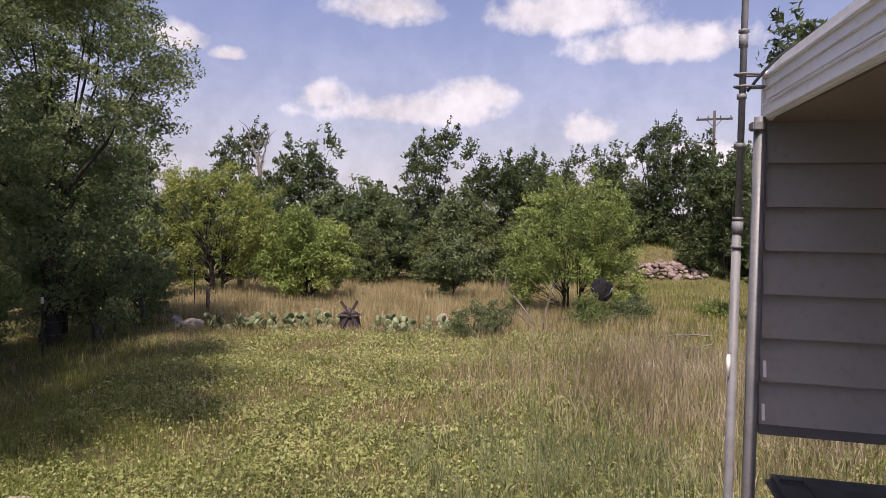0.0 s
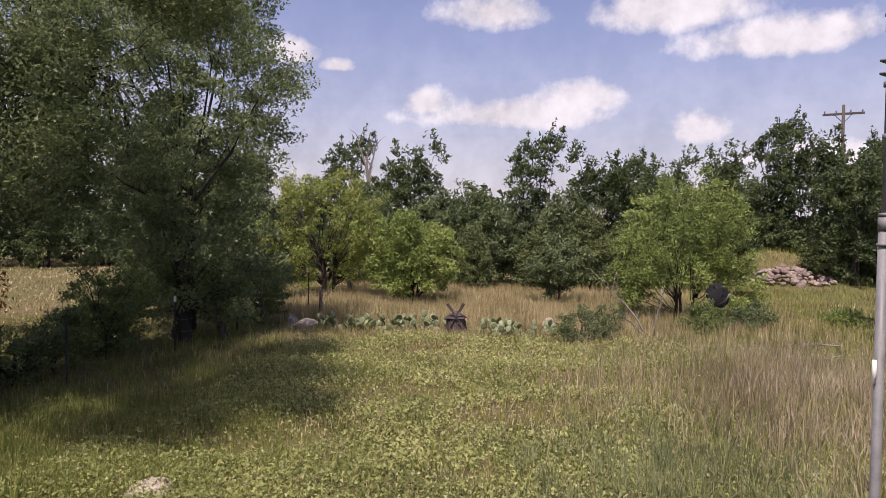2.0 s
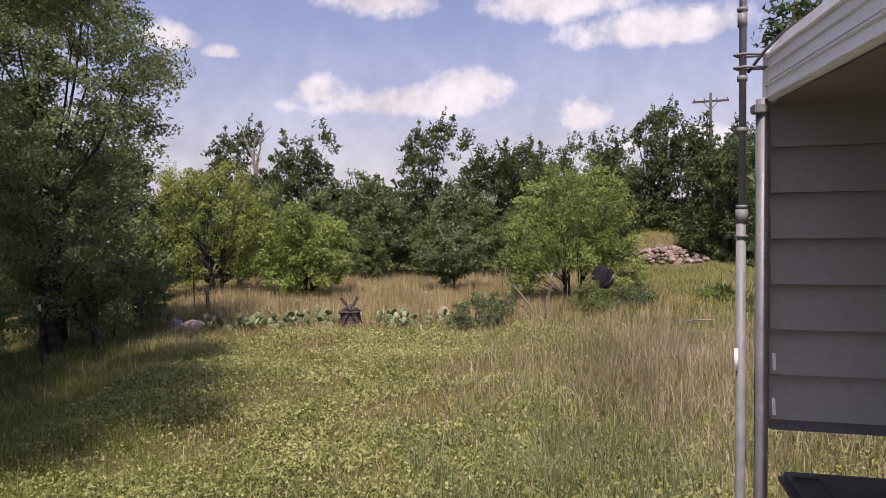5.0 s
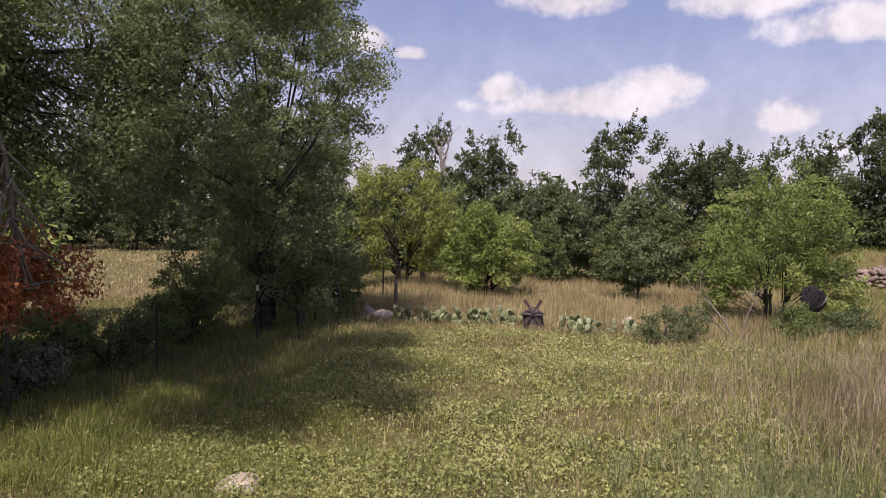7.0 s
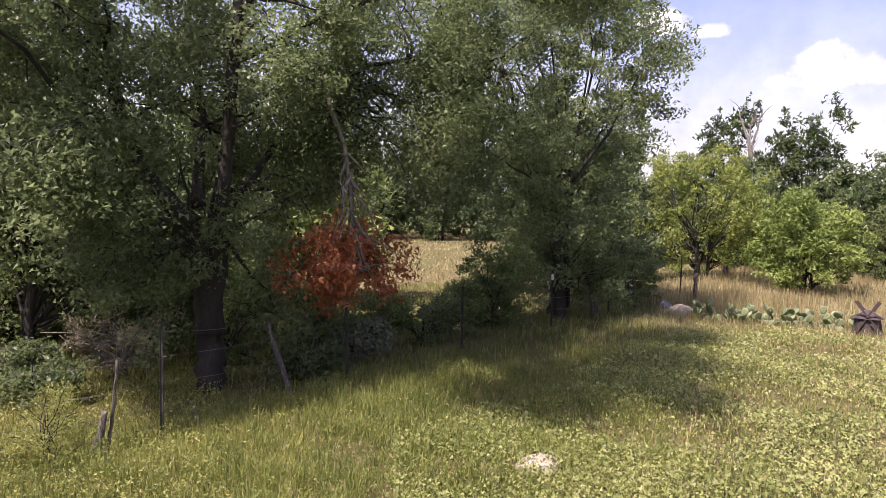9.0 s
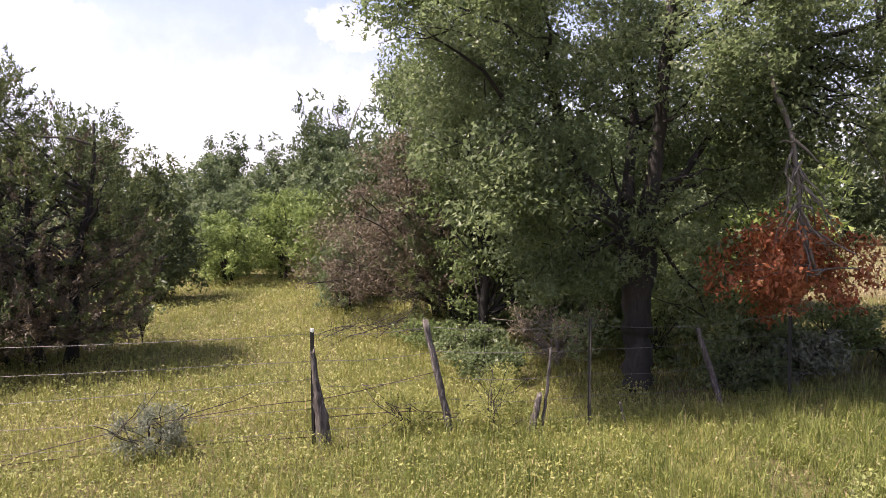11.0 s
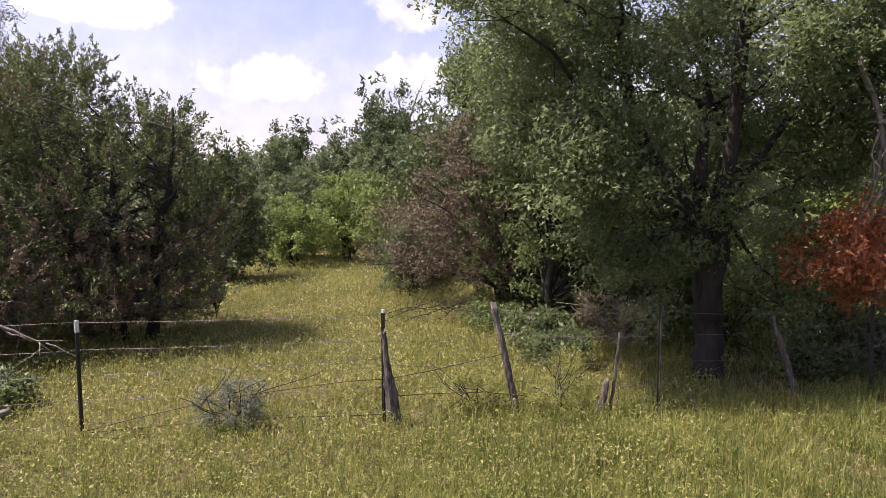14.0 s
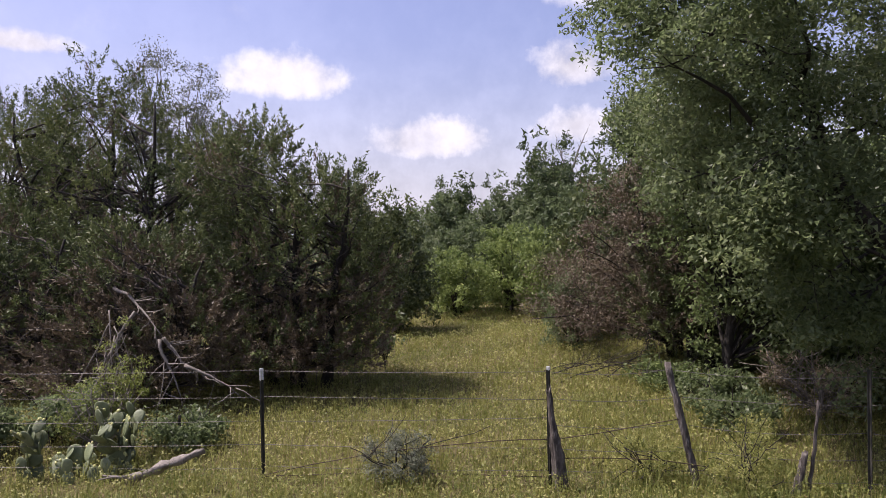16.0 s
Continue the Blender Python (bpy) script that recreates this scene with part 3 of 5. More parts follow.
    for end in cl[rng.choice(len(cl), 210, replace=False)]:
        s = main[np.argmin(np.linalg.norm(main - end - np.array([0, 0, -0.4]), axis=1) + rng.uniform(0, 0.6, len(main)))]
        line = bent(s, end, 7, 0.06, 0.2, rng)
        wood.add(line, np.linspace(rng.uniform(0.018, 0.05), 0.005, 7), 5)
        for q in range(2):
            b = line[rng.integers(3, 6)]
            wood.add(bent(b, b + rng.normal(0, 0.4, 3), 4, 0, 0.2, rng), np.linspace(0.012, 0.003, 4), 4)
    child("trunk", wood.mesh("trunk", BARK), e, "forked trunk with dark furrowed bark")
    child("crown", leaves("crown", pts, 0.066, OAK_LEAF, 0.62, 0.2, out * 0.3, 0.1, rng), e, "dense crown of small dark green leaves")
    # the broken branch whose leaves have died
    dead = Tubes()
    a, b, c = np.array((1.0, 1.15, 4.5)), np.array((1.25, 1.45, 3.1)), np.array((1.35, 1.72, 1.75))
    spine = np.concatenate([bent(a, b, 6, 0, 0.16, rng), bent(b, c, 6, 0, 0.22, rng)[1:]])
    dead.add(spine, np.linspace(0.04, 0.02, len(spine)), 7, 0.12)
    dl = []
    for q in range(46):
        s = spine[rng.integers(5, len(spine))]
        end = np.array((0.75, 1.82, 1.74)) + unit(rng.normal(size=3)) * rng.uniform(0.4, 1.25) * np.array((0.6, 1.35, 0.62))
        ln = bent(s, end, 7, 0.04, 0.22, rng)
        dead.add(ln, np.linspace(0.016 if q % 4 == 0 else 0.009, 0.002, 7), 4)
        m = ln[3:][rng.integers(0, 4, 170)] + rng.normal(0, 0.085, (170, 3)) - np.array((0, 0, 0.08))
        m = m[m[:, 2] < 2.45 + 0.16 * rng.normal(size=len(m))]
        dl.append(m)
    for q in range(15):             # bare twigs before the leaves
        s = spine[4 + q % 5]
        dead.add(bent(s, s + np.array((0.25, rng.uniform(-0.6, 0.9), rng.uniform(-0.8, 0.0))), 7, 0.05, 0.3, rng), np.linspace(0.02, 0.005, 7), 5)
    for q in range(7):
        s = np.array((0.9, 3.65, 3.5)) + rng.normal(0, 0.2, 3)
        dl.append(s + rng.normal(0, 0.13, (70, 3)))
    br = child("dead_branch", dead.mesh("dead_branch", PALE_BARK), e, "broken bare grey branch hanging down")
    pts = np.concatenate(dl)
    child("dead_leaves", leaves("dead_leaves", pts, 0.078, DEAD_LEAF, 0.5, -0.3, None, 0.4, rng), br, "dead rust-red leaves")
    return e


big_oak()
tree("oak_tree", -8.9, 15.1, "tall dark live oak standing in the fence line", "tree",
     [(0, 0.3, 6.3, 2.7, 2.5, 2.6), (1.0, -0.9, 3.9, 1.7, 1.7, 1.3), (-0.6, -2.2, 7.1, 1.7, 1.4, 1.3), (0.2, 0.2, 8.9, 2.1, 2.4, 1.7), (0.3, 0, 2.2, 1.7, 1.9, 1.5), (0.4, -2.6, 3.4, 1.3, 1.3, 1.3), (0.6, 0.3, 1.2, 1.6, 1.7, 0.9), (1.6, -0.6, 6.2, 1.5, 1.6, 1.8), (-0.8, 1.8, 4.0, 1.8, 1.8, 2.2)],
     90000, 0.092, OAK_LEAF, trunks=((0, 0, 0.2), (0.5, -0.7, 0.14), (-0.3, 0.8, 0.13)), clump=0.4, seed=8, limbs=32, gaps=0.7, hollow=0.4, per=110)

# ---- trees and bushes beyond the yard ----
tree("mesquite_tree", -8.9, 25.6, "light yellow-green mesquite with crooked dark limbs", "tree",
     [(0, 0, 3.4, 1.7, 1.6, 1.4), (1.5, -0.6, 2.9, 1.2, 1.2, 1.1), (-1.3, 0.2, 3.2, 1.3, 1.2, 1.4), (0.7, 0.3, 4.3, 1.0, 1.0, 0.7), (0.9, -0.4, 1.5, 1.3, 1.2, 0.9), (-1.8, 0.4, 4.3, 0.7, 0.7, 0.7), (2.2, -0.4, 2.0, 0.8, 0.8, 0.8), (-0.6, -0.3, 1.2, 1.2, 1.0, 0.9), (-1.7, 0, 1.8, 1.0, 1.0, 1.0)],
     17000, 0.125, YELLOW_LEAF, trunks=((0, 0, 0.11), (0.3, 0.2, 0.08)), clump=0.36, seed=3, limbs=40, aspect=0.42, gaps=0.7, flags=0.5)
tree("bush", -5.0, 24.4, "rounded bright green bush in tan grass", "bush",
     [(0, 0, 2.1, 1.5, 1.4, 1.1), (-0.6, 0, 1.5, 1.2, 1.2, 0.9), (0.6, -0.1, 1.7, 1.2, 1.1, 1.0), (0.1, -0.2, 2.9, 0.8, 0.8, 0.5), (0, -0.3, 0.8, 1.0, 1.0, 0.5)],
     14000, 0.14, BRIGHT_LEAF, trunks=((0, 0, 0.08), (0.1, 0.2, 0.07)), clump=0.36, seed=4, limbs=24, aspect=0.4, fork=0.12, flags=0.35, gaps=0.6)
tree("mesquite_tree", 4.1, 21.6, "broad light green mesquite with thin stems", "tree",
     [(0, 0, 2.8, 1.7, 1.5, 1.2), (-1.2, 0.2, 2.0, 1.2, 1.1, 1.0), (1.3, 0.2, 2.2, 1.1, 1.1, 1.3), (0.3, 0, 3.8, 1.1, 1.1, 0.7), (0.2, -0.3, 1.5, 1.7, 1.2, 0.8), (-1.7, 0.2, 1.2, 0.9, 0.9, 0.8), (1.5, 0, 1.1, 0.9, 0.9, 0.9), (0.9, 0.1, 3.3, 0.8, 0.8, 0.8)],
     24000, 0.115, MESQUITE_LEAF, trunks=((-0.15, 0, 0.06), (0.25, 0.1, 0.055), (0.0, 0.3, 0.05)), clump=0.36, seed=6, limbs=40, aspect=0.36, fork=0.12, gaps=0.8, flags=0.45)
tree("bush", 0.35, 25.6, "small pale green bush in dry grass", "bush", [(0, 0, 1.3, 1.1, 1.0, 0.95), (0.5, 0, 1.8, 0.7, 0.7, 0.6)], 7000, 0.12, GREY_LEAF, trunks=((0, 0, 0.04),), clump=0.3, seed=7, limbs=14, fork=0.2)
tree("bush", 0.75, 16.4, "low grey-green bush beside dead twigs", "bush", [(0, 0, 0.45, 0.62, 0.6, 0.4), (0.5, 0.3, 0.5, 0.5, 0.5, 0.4)], 4500, 0.06, GREY_LEAF, trunks=((0, 0, 0.02),), clump=0.18, seed=9, limbs=12, fork=0.15)

WOODS = []          # patterns for the edge of the woods
for i, (mat, lobes, nn, sz) in enumerate((
        (DARK_LEAF, [(0, 0, 3.4, 2.0, 1.8, 2.0), (0.4, 0, 5.5, 1.3, 1.3, 1.4), (-1.0, 0, 4.6, 1.1, 1.1, 1.3), (0, 0, 1.3, 1.9, 1.7, 1.3)], 9800, 0.20),
        (DARK_LEAF, [(0, 0, 3.2, 1.5, 1.5, 2.2), (0.4, 0.2, 5.6, 1.1, 1.1, 1.3), (1.1, 0, 6.5, 0.8, 0.7, 0.55), (-0.2, 0, 1.3, 1.7, 1.6, 1.2)], 9500, 0.20),
        (GREY_LEAF, [(0, 0, 2.2, 1.7, 1.6, 1.6), (0.6, 0, 3.6, 1.1, 1.0, 0.9), (-0.8, 0, 3.1, 1.0, 1.0, 0.9), (0, 0, 0.9, 1.8, 1.6, 0.9)], 7000, 0.18),
        (MESQUITE_LEAF, [(0, 0, 1.9, 1.8, 1.6, 1.4), (-0.5, 0, 3.0, 1.1, 1.0, 0.9), (0.9, 0, 2.6, 1.0, 1.0, 0.8), (0, 0, 0.8, 1.7, 1.5, 0.8)], 8000, 0.16),
        (JUNIPER_LEAF, [(0, 0, 2.2, 1.5, 1.5, 2.0), (0.1, 0, 4.2, 0.8, 0.8, 1.2), (0, 0, 1.0, 1.7, 1.7, 0.9)], 9500, 0.17))):
    WOODS.append((mat, lobes, nn, sz, i))
NAMES = ("oak_tree", "elm_tree", "scrub_tree", "mesquite_tree", "juniper_tree")
TEXT = ("dark green broad-leaved tree at the woods' edge", "tall narrow dark green tree with a wind-bent top", "dull grey-green scrub tree at the woods' edge",
        "light green feathery tree at the woods' edge", "dense dark juniper at the woods' edge")
made = {}
EDGE = [  # kind, x, y, scale, turn: along the far side of the yard, then beyond the fence
    (0, -7.3, 35.6, 1.06, 20), (1, -11.2, 34.8, 1.03, 10), (1, -1.3, 35.8, 1.10, 0), (0, 2.4, 34.6, 1.08, 200), (1, 4.1, 36.5, 1.05, 60), (0, 10.6, 44.0, 1.08, 90), (1, 14.2, 46.5, 1.32, 20),
    (0, 16.6, 46.0, 1.32, 150), (1, 19.4, 44.5, 1.15, 250), (0, 18.0, 40.6, 1.12, 40), (0, 15.2, 36.4, 1.0, 10), (4, 13.9, 37.2, 0.6, 70), (4, 17.2, 38.0, 0.9, 30), (2, -4.6, 33.5, 1.1, 30), (2, -2.9, 32.8, 1.05, 130), (2, 0.7, 33.2, 1.1, 70), (3, 5.6, 33.4, 1.2, 10),
    (3, 8.0, 37.5, 1.2, 90), (4, -0.6, 31.4, 0.62, 0), (4, 1.9, 31.8, 0.75, 50), (2, -12.6, 33.0, 1.1, 10), (3, -6.4, 31.0, 0.85, 220), (2, -9.0, 32.4, 1.15, 100), (4, -3.4, 30.6, 0.55, 80), (4, 3.4, 32.5, 0.7, 10),
    (0, 6.6, 39.5, 1.05, 20), (2, 12.2, 46.5, 1.2, 0), (4, 21.5, 41.0, 1.3, 0), (0, 23.0, 38.0, 1.2, 60), (1, 10.5, 17.2, 1.22, 180),
    (0, -14.5, 30.0, 1.1, 40), (3, -13.2, 27.0, 0.95, 10), (2, -11.4, 22.6, 0.95, 60), (4, -11.6, 19.2, 0.72, 10), (0, -15.5, 24.0, 1.0, 10),
    (3, -14.6, 11.6, 1.25, 30), (2, -15.4, 8.4, 1.15, 60), (3, -17.4, 10.2, 1.3, 10), (2, -13.9, 6.4, 0.9, 0), (2, -30.0, 0.2, 1.0, 10), (2, -31.0, -3.6, 0.95, 60), (0, -34.0, 3.4, 1.05, 10),
    (0, -31, 37, 1.1, 10), (0, -34, 35, 1.0, 60), (2, -29, 40, 1.1, 10), (0, -37, 31, 1.2, 120), (2, -33, 31, 1.0, 10), (0, -26, 42, 1.1, 80), (0, -39, 27, 1.1, 30),
    (0, -36.5, 1.6, 0.92, 0), (0, -35.5, 5.0, 1.0, 90), (0, -37.5, -1.5, 0.95, 200), (2, -33.0, -2.0, 1.1, 10), (1, -34.5, 7.4, 1.0, 40), (0, -31.0, 3.2, 0.95, 130), (4, -28.5, 5.0, 1.0, 20),
    (2, -27.5, 3.0, 1.0, 80), (4, -23.0, 4.6, 0.95, 0), (3, -26.0, 9.5, 1.35, 50), (2, -21.5, 8.5, 1.1, 200), (3, -17.0, 11.0, 1.2, 30), (2, -19.5, 13.5, 1.1, 10), (0, -30.0, 13.0, 1.1, 0), (4, -17.5, 7.2, 1.05, 100),
    (0, -33, -6.5, 0.9, 30), (3, -24.5, 0.9, 0.82, 0), (3, -22.9, 2.4, 0.78, 140), (2, -26.0, -1.0, 0.72, 70), (2, -21.2, 3.4, 0.55, 10),
    (4, -20.0, -2.5, 0.76, 0), (0, -24.0, -8.5, 0.9, 70), (4, -19.5, -12, 1.2, 20), (4, -18.8, 2.9, 0.8, 50), (3, -23.2, -0.9, 0.66, 30), (2, -17.2, 2.2, 0.42, 20)]
for kind_, x, y, s, r in EDGE:
    m = Matrix.Translation((x, y, float(ground_z(x, y)))) @ Matrix.Rotation(radians(r), 4, "Z") @ Matrix.Diagonal((s, s, s * (1 + 0.06 * math.sin(x * 3 + y)), 1))
    if kind_ not in made:
        mat, lobes, nn, sz, i = WOODS[kind_]
        made[kind_] = tree(NAMES[kind_], 0, 0, TEXT[kind_], "tree", lobes, nn, sz, mat, trunks=((0, 0, 0.12), (0.3, 0.2, 0.08)), clump=0.42, seed=40 + i, limbs=18, per=45,
                           flags=0.75 if kind_ in (0, 1) else 0.35, gaps=0.25, hollow=0.4, group="trees at the woods' edge", aspect=0.45)
        made[kind_].matrix_world = m
        first = made[kind_]
    else:
        src = made[kind_]
        keep_ = src.scale.copy()
        src.scale = (1, 1, 1)
        copy_thing(src, m)
        src.scale = keep_

# junipers beyond the fence
def juniper(x, y, label, lobes, plumes, seed, brown=0.6, brown_top=2.6, trunks=((0, 0, 0.13),), twigs=60, leaf=0.07):
    """A juniper: stems, bare twigs, upright pointed sprays of scale leaves over its lobes, and browned sprays low down and inside."""
    rng = np.random.default_rng(seed)
    e = thing("juniper_tree", x, y, float(ground_z(x, y)), label, "tree")
    lobes = np.asarray(lobes, float)
    vol = (lobes[:, 3] * lobes[:, 4] * lobes[:, 5]) ** 0.7
    who = rng.choice(len(lobes), plumes, p=vol / vol.sum())
    d = unit(rng.normal(size=(plumes, 3)))
    r = rng.uniform(0.1, 1.0, plumes) ** 0.4
    base = lobes[who, :3] + d * (r * (1 + 0.1 * rng.normal(size=plumes)))[:, None] * lobes[who, 3:6]
    base[:, 2] = np.maximum(base[:, 2], rng.uniform(0.15, 0.6, plumes))
    way_ = unit(d * 0.8 + np.array((0, 0, 0.75)) + rng.normal(0, 0.28, (plumes, 3)))
    size = rng.uniform(0.22, 0.52, plumes)
    per = 48
    t = rng.uniform(0, 1, (plumes, per, 1))
    off = unit(rng.normal(size=(plumes, per, 3)))
    pts = base[:, None] + way_[:, None] * (t * size[:, None, None]) + off * (0.13 * (1.05 - t) ** 0.7) * rng.uniform(0.3, 1.0, (plumes, per, 1))
    axis = way_[:, None] * 1.6 + off * 0.9
    low = np.clip((brown_top + 0.5 - base[:, 2]) / 1.3, 0, 1)
    dry = rng.uniform(0, 1, plumes) < brown * np.maximum(low, 0.45 * (r < 0.75))
    wood = Tubes()
    top = (lobes[:, 2] + lobes[:, 5]).max()
    stems = []
    for tx, ty, rr in trunks:
        line = bent((tx, ty, -0.1), (tx * 2.2, ty * 2.2, top * 0.8), 12, 0, 0.10, rng)
        wood.add(line, np.linspace(rr, 0.02, 12) * np.where(np.arange(12) == 0, 1.4, 1.0), 9, 0.08)
        stems.append(line)
    bare = Tubes()
    for k_, j in enumerate(rng.choice(plumes, twigs, replace=False)):
        line = stems[rng.integers(0, len(stems))]
        s = line[np.argmin(np.abs(line[:, 2] - base[j, 2] * 0.75)) if base[j, 2] < line[-1, 2] else rng.integers(6, 11)]
        tube = bent(s, base[j], 8, 0.02, 0.2, rng)
        (wood if k_ % 3 else bare).add(tube, np.linspace(rng.uniform(0.018, 0.045), 0.006, 8), 5)
        for q in range(3):
            b = tube[rng.integers(3, 8)]
            bare.add(bent(b, b + rng.normal(0, 0.3, 3), 5, 0, 0.3, rng), np.linspace(0.009, 0.003, 5), 4)
    child("trunk", wood.mesh("trunk", BARK), e, "dark stems and boughs")
    tagged(child("bare_wood", bare.mesh("bare_wood", TWIG), e, "bare grey-brown twigs"), kind="stuff")
    for nm, pick, mat, text in (("crown", ~dry, JUNIPER_LEAF, "dark green pointed sprays"), ("browned_foliage", dry, BROWN_JUNIPER, "browned dying sprays")):
        child(nm, leaves(nm, pts[pick].reshape(-1, 3), leaf, mat, 0.34, 0.0, axis[pick].reshape(-1, 3), 0.0, rng, face=0.6), e, text)
    return e


juniper(-12.9, -3.3, "spreading dark juniper with browned lower boughs", [(0, -0.1, 2.3, 1.5, 1.7, 1.5), (0, -1.0, 3.9, 1.1, 1.2, 0.9), (0, 0.5, 3.4, 1.0, 0.9, 0.7), (0.2, 1.3, 2.0, 0.9, 0.7, 0.9), (0.4, 0.0, 1.0, 1.4, 1.8, 0.6), (0, -0.7, 4.5, 0.5, 0.7, 0.4), (0.6, 0.1, 0.7, 1.2, 1.6, 0.4)],
        1800, 21, 0.7, 2.3, ((0, 0, 0.14), (0.3, 0.5, 0.1), (-0.2, -0.6, 0.1)), 110)
juniper(-13.8, -7.3, "tall dark green juniper behind the wire fence", [(0, 0, 2.9, 1.8, 2.0, 2.0), (0, -0.3, 4.7, 1.2, 1.4, 1.0), (0, 0.5, 5.2, 0.7, 0.7, 0.6), (0, -0.45, 6.0, 0.22, 0.22, 0.6), (0, -0.45, 5.5, 0.4, 0.4, 0.5), (0, 0.4, 5.8, 0.22, 0.22, 0.4), (0.2, -2.0, 4.2, 1.4, 1.3, 1.3),
         (0.3, 0, 1.2, 1.7, 2.4, 0.9), (0.2, 1.7, 2.6, 1.2, 1.2, 1.4), (0.2, 2.1, 4.0, 0.9, 1.0, 0.8)], 2000, 23, 0.5, 1.9, ((0, 0, 0.15), (0.4, 0.6, 0.1), (0.2, -0.8, 0.1)), 110)
juniper(-15.2, -10.4, "broad dark juniper among other junipers", [(0, 0, 3.6, 1.9, 2.0, 2.1), (0, 0.4, 5.3, 0.9, 1.0, 0.8), (0.3, 0.2, 1.3, 1.8, 2.0, 1.0)], 800, 24, 0.4, 2.0, ((0, 0, 0.14),), 40)
juniper(-15.7, -5.5, "dark juniper standing behind others", [(0, 0, 3.0, 1.4, 1.4, 1.6), (0, -0.4, 4.4, 0.8, 0.9, 0.7), (0.2, 0.3, 1.4, 1.5, 1.7, 1.2)], 700, 30, 0.5, 2.6, ((0, 0, 0.13),), 60)
juniper(-11.4, -5.9, "low browned juniper with bare twigs by the fence", [(0, 0, 1.2, 1.0, 1.6, 0.9), (-0.3, 0.1, 2.3, 0.9, 1.3, 0.7), (0.1, 1.2, 1.1, 0.8, 0.9, 0.7), (0.3, 0, 0.5, 0.9, 1.7, 0.35)], 900, 31, 0.8, 2.3, ((0, 0, 0.09), (0.1, 0.7, 0.07)), 90)
juniper(-12.0, -8.6, "low dark juniper with bare twigs by the fence", [(0, 0, 1.5, 1.1, 1.6, 1.1), (-0.3, 0.1, 2.7, 0.9, 1.3, 0.8), (0.3, 0, 0.5, 0.9, 1.7, 0.4)], 800, 32, 0.7, 2.0, ((0, 0, 0.09), (0.1, 0.7, 0.07)), 70)
juniper(-13.85, 4.45, "leaning juniper with reddish-brown dying boughs", [(0, -0.3, 2.1, 0.9, 0.9, 1.2), (-0.1, -0.9, 1.2, 0.7, 0.7, 0.8), (0.1, 0.2, 1.1, 0.9, 0.8, 0.7), (-0.1, -0.2, 3.6, 1.0, 1.0, 1.0), (-0.1, 0.1, 4.8, 0.7, 0.8, 0.6)],
        1300, 26, 0.42, 2.2, ((0, 0, 0.11), (-0.1, -0.3, 0.08)), 90)
for x, y, h, sd in ((-17.0, -7.6, 7.5, 24), (-16.2, -10.3, 6.9, 25)):
    tree("sparse_tree", x, y, "thin pale tree with sparse feathery leaves above the junipers", "tree",
         [(0, 0, h - 0.9, 1.1, 1.0, 0.9), (-0.5, 0.5, h - 2.2, 1.1, 1.1, 1.0), (0.4, -0.6, h - 1.8, 0.9, 0.9, 0.8)],
         9000, 0.08, SILVER_LEAF, bark=PALE_BARK, trunks=((0, 0, 0.09), (0.3, 0.2, 0.06)), clump=0.34, aspect=0.32, seed=sd, limbs=34, gaps=0.6, fork=0.5, twigs=1)
tree("juniper_tree", -14.9, 4.6, "leaning juniper with reddish-brown dying boughs", "tree",
     [(0, -1.1, 2.6, 1.5, 1.4, 1.5), (-0.3, -2.2, 1.5, 1.3, 1.2, 1.0), (0.2, -0.3, 1.4, 1.2, 1.1, 0.9)],
     36000, 0.075, BROWN_JUNIPER, trunks=((0, 0, 0.12), (-0.2, -0.4, 0.09)), clump=0.34, aspect=0.3, seed=26, limbs=46, up=0.3, fork=0.35, gaps=0.5)
tree("juniper_tree", -15.9, 4.4, "upright green juniper behind the oak", "tree",
     [(0, 0, 3.6, 1.4, 1.7, 2.0), (0.2, 1.4, 2.6, 1.3, 1.3, 1.6), (0, -0.5, 5.0, 0.9, 0.9, 0.9)],
     20000, 0.13, DARK_LEAF, trunks=((0, 0, 0.12),), clump=0.36, aspect=0.4, seed=27, limbs=36, up=0.6, flags=0.5)
tree("scrub_tree", -11.9, 4.1, "leafy green young oak behind the wire fence", "tree",
     [(0, 0, 3.3, 1.1, 1.2, 1.4), (0, 0.8, 2.2, 1.0, 1.1, 1.3), (0.2, -0.5, 4.6, 1.0, 1.1, 1.0), (0.1, -0.2, 5.7, 0.9, 1.1, 0.7), (0.1, 0.3, 1.2, 0.8, 1.0, 0.9)], 26000, 0.075, YOUNG_LEAF, trunks=((0, 0, 0.09),), clump=0.34, seed=28, limbs=40)
tree("dead_shrub", -10.3, 4.8, "dry tan shrub beside the oak trunk", "shrub", [(0, 0, 0.6, 0.55, 0.6, 0.45)], 2600, 0.06, WEED_BLADE, bark=PALE_BARK, trunks=((0, 0, 0.02),), clump=0.2, seed=58, limbs=30, fork=0.15, aspect=0.3, twigs=2)
